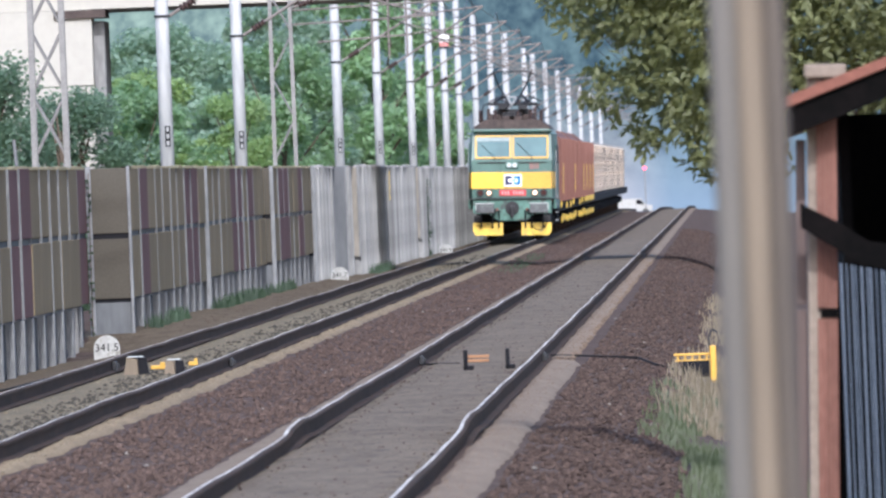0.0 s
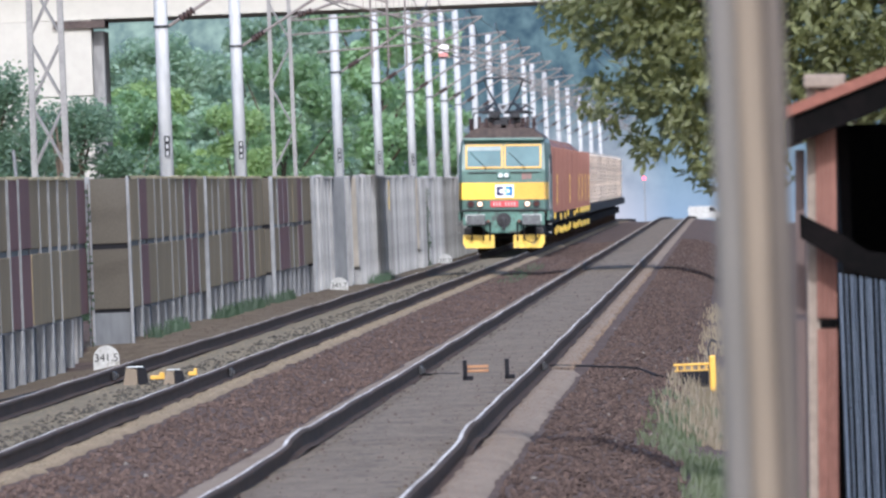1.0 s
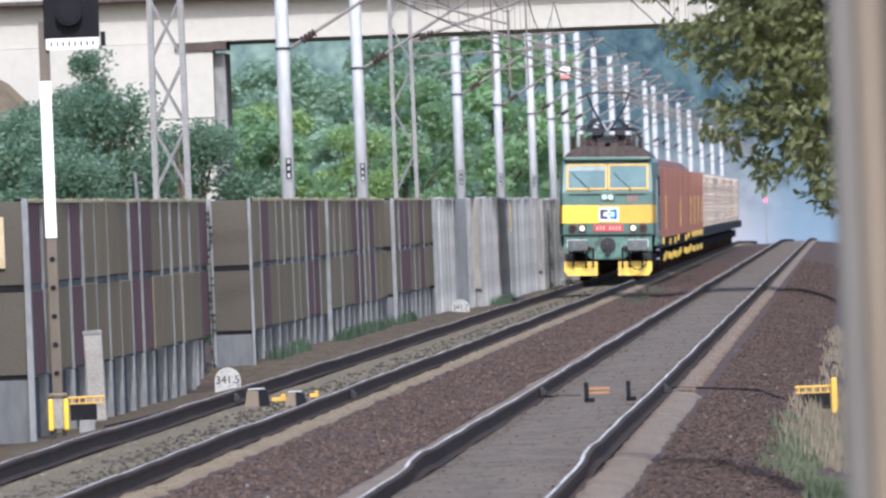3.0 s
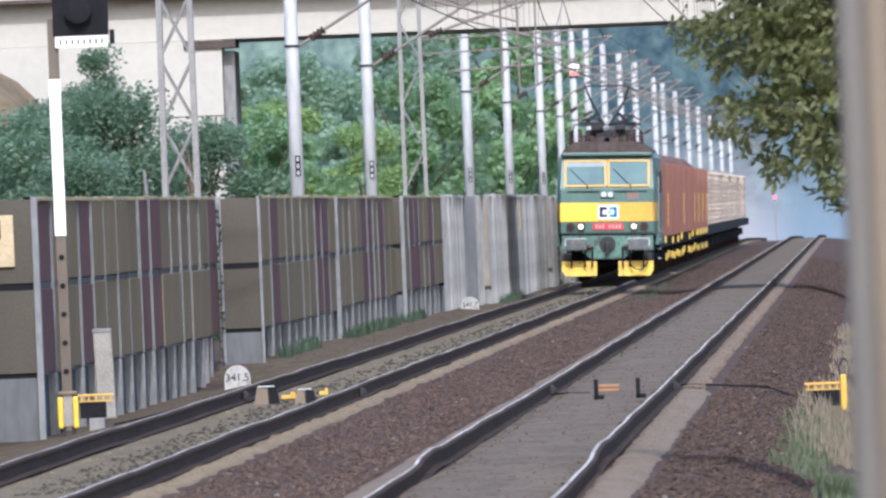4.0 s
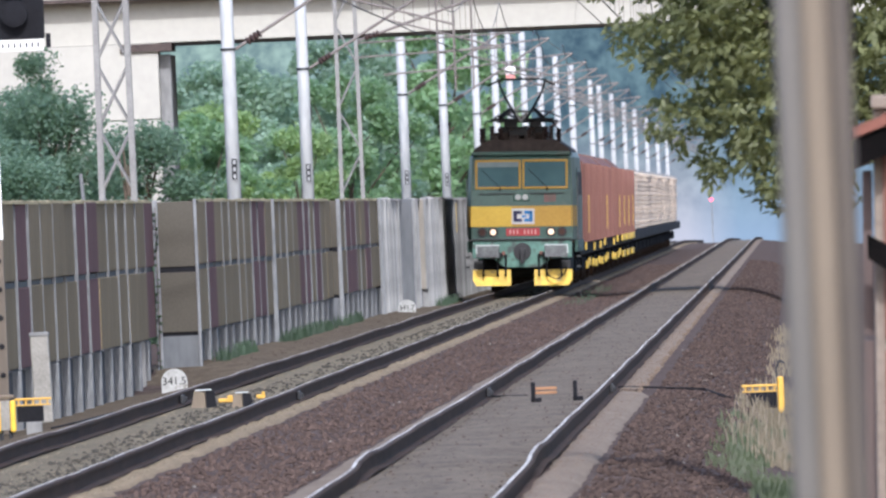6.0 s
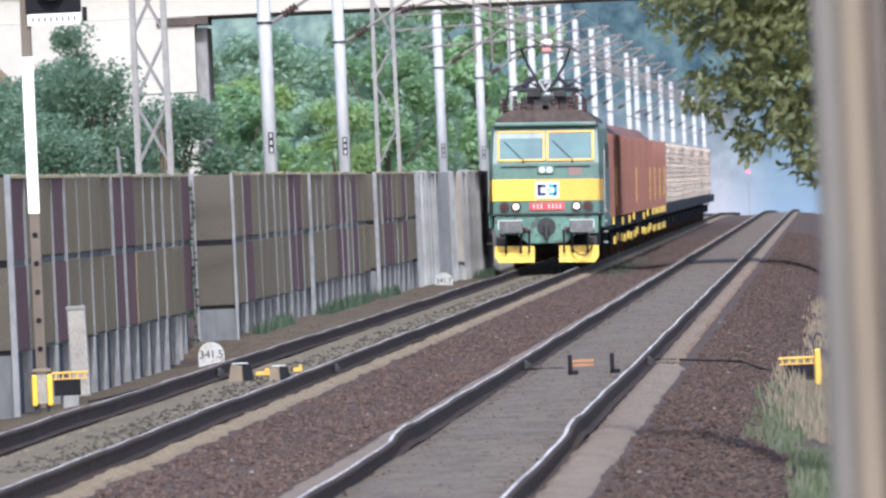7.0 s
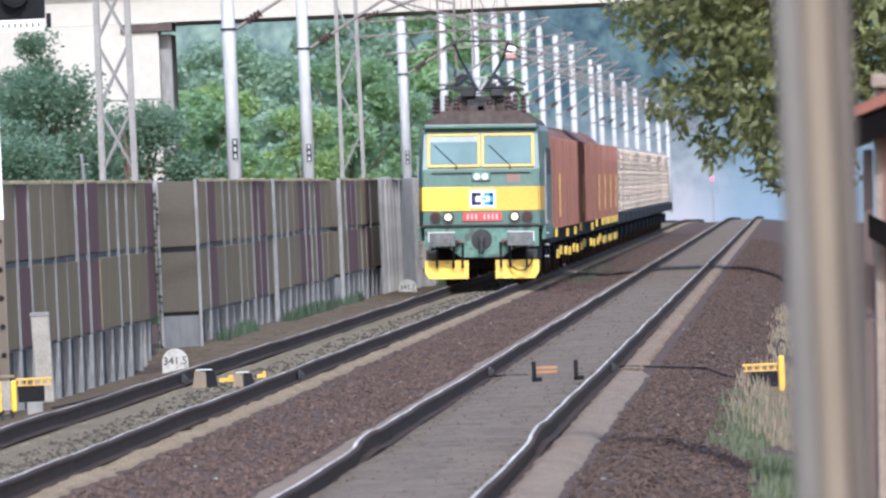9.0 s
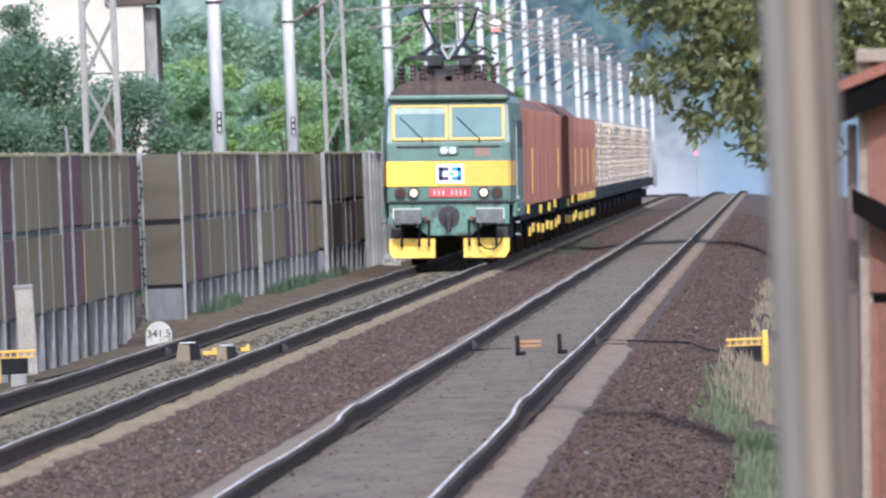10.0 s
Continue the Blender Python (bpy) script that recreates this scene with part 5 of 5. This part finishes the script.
def build_near_tree():
    """A big tree whose trunk stands out of sight; its lower boughs hang over the lineside."""
    rnd = random.Random(3)
    e = thing("tree", pose(3.4, 187, -0.9), "broad leafy olive-green tree hanging over the lineside", "tree")
    bm = bmesh.new()
    tube(bm, (0, 0, 0), (-0.15, 0, 6.5), 0.20, 0.12, 12)
    part("trunk", bm, M_BARK, e)
    # leafy twigs hang from the boughs; the outline falls from the upper left to the lower right
    twigs = []
    while len(twigs) < 2900:
        x, z = rnd.uniform(-2.2, 2.2), rnd.uniform(1.98, 5.2)
        edge = float(np.interp(z, (1.94, 2.10, 2.19, 2.34, 2.45, 2.62, 2.80, 3.05, 3.32, 3.6, 4.0, 6.0), (-0.18, -0.34, -0.64, -0.72, -0.90, -1.02, -1.32, -1.44, -1.36, -1.55, -1.72, -1.98)))
        edge += 0.12 * noise.noise((z * 4.0, 5.0, 1.0)) + 0.10 * noise.noise((z * 11.0, 2.0, 7.0))
        gap = noise.noise((x * 3.2, z * 4.5, 3.0))
        if x < edge or (x > 0.5 and z < 2.3 + 0.2 * x) or (x - edge < 0.5 and gap < -0.05) or rnd.random() > 0.35 + (x - edge) * 1.2:
            continue
        twigs.append(Vector((x - 3.4, rnd.uniform(-1.2, 1.2), z + 0.9)))
    for c in twigs[::60]:
        bm = bmesh.new()
        start = Vector((-0.1, 0, min(6.2, c.z + 0.6)))
        mid = start.lerp(c, 0.6) + Vector((0, 0, 0.18))
        tube(bm, start, mid, 0.035, 0.018, 6)
        tube(bm, mid, c, 0.018, 0.005, 6)
        part("limb", bm, M_BARK, e)
    verts, faces = [], []
    for c in twigs:
        way = Vector((rnd.uniform(-1.0, 0.1), rnd.uniform(-0.6, 0.6), rnd.uniform(-0.7, 0.35))).normalized()
        long = rnd.uniform(0.16, 0.36)
        for k in range(15):
            p = c + way * (long * (k / 14 - 0.5)) + Vector((rnd.gauss(0, 0.022), rnd.gauss(0, 0.05), rnd.gauss(0, 0.022)))
            size = rnd.uniform(0.055, 0.115)
            turn = (way + Vector((rnd.gauss(0, 0.6), rnd.gauss(0, 0.6), rnd.gauss(-0.15, 0.6)))).normalized().to_track_quat("Y", "Z").to_matrix() @ Euler((0, rnd.uniform(-1.3, 1.3), 0)).to_matrix()
            i = len(verts)
            verts += [p + turn @ (Vector(q) * size) for q in ((0, 0, 0), (0.20, 0.30, 0.04), (0.22, 0.62, 0.03), (0, 1.05, -0.08), (-0.22, 0.62, 0.03), (-0.20, 0.30, 0.04))]
            faces += [(i, i + 1, i + 2, i + 3), (i, i + 3, i + 4, i + 5)]
    cloud_part("crown", verts, faces, M_LEAF_NEAR, e)


def tufts(name, x0, x1, y0, y1, count, height, mat, label, seed):
    rnd = random.Random(seed)
    verts, faces = [], []
    for _ in range(count):
        x, y = rnd.uniform(x0, x1), rnd.uniform(y0, y1)
        if noise.noise((x * 2.2, y * 0.22, seed)) < -0.12 or (x - x0) < 0.35 * rnd.random():
            continue
        z = ground_height(x, y) - 0.02
        h, a = height * rnd.uniform(0.4, 1.2), rnd.uniform(0, 6.28)
        dx, dy = 0.35 * h * math.cos(a) * rnd.random(), 0.35 * h * math.sin(a)
        w = 0.008
        i = len(verts)
        verts += [(x - w, y, z), (x + w, y, z), (x + dx * 0.4 - w * 0.7, y + dy * 0.4, z + h * 0.6), (x + dx * 0.4 + w * 0.7, y + dy * 0.4, z + h * 0.6), (x + dx, y + dy, z + h)]
        faces += [(i, i + 1, i + 3, i + 2), (i + 2, i + 3, i + 4)]
    me = bpy.data.meshes.new(name)
    me.from_pydata(verts, [], faces)
    me.materials.append(mat)
    tagged(new(name, me), label, "grass", kind="stuff")


def scatter(name, x0, x1, y0, y1, count, size, mat, label, seed, lift=0.0):
    rnd = random.Random(seed)
    verts, faces = [], []
    shape = [(1, 0, 0), (0.2, 0.9, 0.1), (-0.9, 0.3, 0), (-0.3, -0.9, 0.1), (0.1, 0.1, 0.8), (0, 0, -0.5)]
    tri = [(0, 1, 4), (1, 2, 4), (2, 3, 4), (3, 0, 4), (1, 0, 5), (2, 1, 5), (3, 2, 5), (0, 3, 5)]
    for _ in range(count):
        y = y0 * (y1 / y0) ** rnd.random()
        x = rnd.uniform(x0, x1)
        s = size * rnd.uniform(0.5, 1.5)
        a = rnd.uniform(0, 6.28)
        z = ground_height(x, y) + lift + s * 0.15
        i = len(verts)
        ca, sa, f = math.cos(a), math.sin(a), rnd.uniform(0.6, 1.2)
        verts += [(x + s * (p * ca - q * sa), y + s * (p * sa + q * ca), z + s * r * f) for p, q, r in shape]
        faces += [(i + t[0], i + t[1], i + t[2]) for t in tri]
    me = bpy.data.meshes.new(name)
    me.from_pydata(verts, [], faces)
    me.materials.append(mat)
    tagged(new(name, me), label, "stones", kind="stuff")


def build_backdrop():
    m = bpy.data.materials.new("painted_haze_hills")
    m.use_nodes = True
    nt = m.node_tree
    nt.nodes.remove(nt.nodes["Principled BSDF"])
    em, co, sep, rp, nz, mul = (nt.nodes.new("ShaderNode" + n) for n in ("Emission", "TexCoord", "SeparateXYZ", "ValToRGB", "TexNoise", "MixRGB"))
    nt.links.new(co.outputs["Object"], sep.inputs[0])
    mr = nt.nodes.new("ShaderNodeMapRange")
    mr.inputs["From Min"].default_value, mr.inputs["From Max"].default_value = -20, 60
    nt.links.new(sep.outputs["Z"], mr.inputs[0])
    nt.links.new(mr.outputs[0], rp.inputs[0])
    # painted haze low down, wooded slopes above, painted bluer towards the valley's far end
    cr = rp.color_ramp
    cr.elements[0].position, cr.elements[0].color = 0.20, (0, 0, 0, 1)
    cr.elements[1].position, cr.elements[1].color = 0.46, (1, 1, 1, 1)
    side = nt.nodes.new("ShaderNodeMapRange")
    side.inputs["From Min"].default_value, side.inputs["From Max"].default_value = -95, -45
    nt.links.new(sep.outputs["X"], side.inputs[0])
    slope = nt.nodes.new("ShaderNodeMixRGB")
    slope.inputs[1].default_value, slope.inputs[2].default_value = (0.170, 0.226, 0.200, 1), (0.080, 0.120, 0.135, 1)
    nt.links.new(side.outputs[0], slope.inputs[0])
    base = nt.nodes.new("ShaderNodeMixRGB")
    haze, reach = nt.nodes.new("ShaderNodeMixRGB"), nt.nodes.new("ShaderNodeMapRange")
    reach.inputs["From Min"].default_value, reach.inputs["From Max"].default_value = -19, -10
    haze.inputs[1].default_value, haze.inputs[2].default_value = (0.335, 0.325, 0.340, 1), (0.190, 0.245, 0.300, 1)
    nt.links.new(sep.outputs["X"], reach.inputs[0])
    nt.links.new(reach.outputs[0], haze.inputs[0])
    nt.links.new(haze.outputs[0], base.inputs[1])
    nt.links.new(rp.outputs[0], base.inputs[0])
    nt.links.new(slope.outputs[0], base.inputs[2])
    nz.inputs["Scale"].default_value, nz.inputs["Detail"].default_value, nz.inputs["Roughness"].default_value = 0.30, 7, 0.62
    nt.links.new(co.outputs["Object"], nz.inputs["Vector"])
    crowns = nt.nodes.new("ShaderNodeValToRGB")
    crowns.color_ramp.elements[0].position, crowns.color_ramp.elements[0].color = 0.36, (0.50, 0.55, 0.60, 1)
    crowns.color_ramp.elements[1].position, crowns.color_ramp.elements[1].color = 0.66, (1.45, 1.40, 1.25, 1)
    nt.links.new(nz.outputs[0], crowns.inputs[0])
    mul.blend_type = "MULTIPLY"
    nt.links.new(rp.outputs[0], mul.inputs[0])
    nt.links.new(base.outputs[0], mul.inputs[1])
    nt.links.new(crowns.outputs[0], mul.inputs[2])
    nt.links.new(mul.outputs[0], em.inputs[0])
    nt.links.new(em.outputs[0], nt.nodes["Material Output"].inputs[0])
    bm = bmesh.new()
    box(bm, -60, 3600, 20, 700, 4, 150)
    single("backdrop", bm, m, "glowing backdrop of far wooded hills, blue haze painted in", "backdrop", kind="structure")


build_post()
build_signal()
build_track_box(-10.00, 263.5, -0.54, 1, 0.26)
build_track_box(-0.30, 263, -0.76, -1, 0.08)
build_stone(-9.47, 317, -0.36, "341.5", 0.39)
build_stone(-9.20, 492, -0.19, "341.7", 0.42)
build_stone(-8.72, 640, -0.22, "341.9", 0.42)
build_board()


def build_cable(points, label):
    e = thing("cable", pose(0, 0, 0), label, "cable")
    bm = bmesh.new()
    swept(bm, points, 0.014, 6)
    part("sheath", bm, M_BLACK, e)


def on_ground(pts):
    return [(x, y, ground_height(x, y) + 0.035) for x, y in pts]


def build_vine(x, y, z, height, spread, count):
    rnd = random.Random(8)
    e = thing("vine", pose(x, y, z), "thin green vine climbing the barrier", "vine")
    steps = int(height / 0.12)
    cs = [(Vector((0.03 * math.sin(k), 0, 0.02 + k * 0.12)), spread * rnd.uniform(0.5, 1.0)) for k in range(steps)]
    bm = bmesh.new()
    tube(bm, (0, 0.05, 0), (0.02, 0.05, height), 0.012, 0.006, 6)
    part("stem", bm, M_BARK, e)
    v, f = leaf_cloud(rnd, cs, count, 0.05)
    tagged(cloud_part("leaves", v, f, M_WEED, e), kind="stuff")


build_vine(-10.57, 346.5, -0.5, 2.9, 0.05, 260)
build_vine(-8.93, 620, -0.4, 2.6, 0.16, 900)
e_pole = thing("leaning_pole", pose(-13.3, 400, -0.6, 0, -4, 0), "thin pale pole leaning behind the barrier", "pole")
bm_pole = bmesh.new()
tube(bm_pole, (0, 0, 0), (0, 0, 3.75), 0.035, None, 8)
part("shaft", bm_pole, M_POSTGREY, e_pole)
build_cable(on_ground([(-0.78, 263), (-1.0, 262), (-1.25, 264), (-1.5, 262.5), (-1.9, 262), (-2.3, 261)]), "black cable lying across the ballast to the rail")
build_cable(on_ground([(-9.45, 264), (-9.2, 265), (-8.9, 268), (-8.5, 271), (-8.0, 275)]), "black cable lying from the junction box to the rail")
build_cable(on_ground([(-3.86, 256), (-3.7, 255), (-3.52, 254.5), (-3.36, 254)]), "thin bond cable from the rail to the track device")
for x, y in ((-7.85, 264.2), (-6.35, 262.6), (-3.87, 255.0), (-2.37, 253.5)):
    bm_clamp = bmesh.new()
    box(bm_clamp, 0.05, 0, -0.085, 0.05, 0.42, 0.11, bevel=0.012)
    box(bm_clamp, 0.085, 0.06, -0.09, 0.04, 0.07, 0.06, bevel=0.01)
    single("rail_clamp", bm_clamp, M_DARK, "dark steel clamp bolted to the rail web", "rail clamp", "clamps on the rails", at=pose(x, y, 0))
build_small()
build_shed()
build_near_tree()
build_woods()
build_backdrop()
tufts("dry_grass", -0.88, 0.6, 215, 285, 3800, 0.25, M_STRAW, "dry straw-coloured grass beside the ballast", 1)
tufts("far_dry_grass", -0.66, 0.6, 275, 440, 3500, 0.16, M_STRAW, "dry straw-coloured grass further along the ballast", 14)
tufts("green_grass", -1.0, 0.6, 196, 246, 7000, 0.13, M_GRASS, "green grass and weeds beside the ballast", 2)
tufts("near_grass", -0.55, 0.6, 150, 196, 8000, 0.15, M_GRASS, "thick green grass beside the ballast", 16)
for k, (ya, yb, n) in enumerate(((349, 356, 500), (358, 368, 800), (394, 432, 2200), (440, 458, 1100), (520, 545, 900))):
    tufts("weeds", -9.86 if yb < 500 else -9.08, -9.5 if yb < 500 else -8.75, ya, yb, n, 0.26, M_WEED, "green weeds at the foot of the barrier", 4 + k)
tufts("weeds", -5.95, -5.2, 500, 600, 500, 0.12, M_WEED, "low green weeds on the ballast between the tracks", 31)
scatter("ballast_stones", -5.95, -4.40, 140, 800, 17000, 0.026, M_STONE, "loose brown ballast stones between the tracks", 5)
scatter("ballast_stones_right", -1.84, -0.5, 140, 800, 17000, 0.028, M_STONE, "loose brown ballast stones beside the track", 6)
scatter("pale_stones", -5.6, -0.6, 140, 420, 170, 0.024, M_PALE_STONE, "scattered pale stones on the ballast", 8)
scatter("bed_stones", -7.35, -6.55, 180, 600, 2600, 0.026, M_DARKSTONE, "loose stones between the rails", 7, 0.03)
scatter("bed_gravel", -3.68, -2.55, 140, 520, 9000, 0.016, M_GRAVEL, "fine grey gravel between the rails", 41, 0.02)
scatter("shoulder_gravel", -2.22, -1.98, 140, 520, 5000, 0.017, M_PATHSTONE, "fine brown gravel beside the rail", 42, 0.02)
scatter("left_bed_gravel", -7.66, -6.55, 180, 600, 9000, 0.018, M_TANSTONE, "fine tan gravel between the rails", 43, 0.02)
scatter("left_shoulder_gravel", -6.22, -6.08, 160, 520, 4500, 0.016, M_TANSTONE, "fine tan gravel beside the rail", 44, 0.02)
scatter("wall_foot_stones", -9.4, -7.95, 190, 520, 5000, 0.024, M_STONE, "loose stones at the foot of the barrier", 45, 0.0)
scatter("bed_specks", -3.8, -2.45, 140, 600, 900, 0.015, M_STONE, "small dark stones between the rails", 17, 0.03)


def build_car():
    e = thing("white_van", pose(-11, 2400, crest(2400) - 0.3), "small white delivery van crossing the line far away", "van")
    bm = bmesh.new()
    prism(bm, [(-2.1, 0.35), (2.1, 0.35), (2.15, 0.95), (1.35, 1.1), (0.85, 1.75), (-2.0, 1.8), (-2.15, 1.5)], -0.85, 0.85)
    part("body", bm, M_STONEWHITE, e)
    bm = bmesh.new()
    prism(bm, [(0.30, 1.15), (1.20, 1.12), (0.80, 1.65), (0.30, 1.65)], -0.87, -0.86)
    part("side_window", bm, M_BLACK, e)
    for x in (-1.35, 1.35):
        for y in (-0.75, 0.75):
            bm = bmesh.new()
            tube(bm, (x, y - 0.1, 0.32), (x, y + 0.1, 0.32), 0.32, None, 16)
            part("wheel", bm, M_BLACK, e)
    return e


def build_crossing_light():
    e = thing("crossing_light", pose(-9.5, 2350, crest(2350) - 0.4), "red warning light on a pale post at the crossing", "signal")
    bm = bmesh.new()
    tube(bm, (0, 0, 0), (0, 0, 5.4), 0.06, None, 8)
    part("post", bm, M_PLINTH, e)
    bm = bmesh.new()
    tube(bm, (0, -0.25, 5.2), (0, -0.12, 5.2), 0.17, None, 16)
    part("lamp", bm, M_REDLAMP, e)


CAR = build_car()
build_crossing_light()


def motions():
    speed, start = 23.5, 680.0
    for ob, off in [(LOCO, 0.0)] + list(zip(WAGONS, OFFSETS)):
        walk(ob, [(t, pose(-7.1, start - speed * t + off, 0, 0, 1.8, 0)) for t in (0.0, 2.5, 5.0, 7.5, 10.0)])
    walk(CAR, [(t, pose(-11.1 + 8.4 * t, 2400, crest(2400) - 0.3)) for t in (0.0, 5.0, 10.0)])


motions()
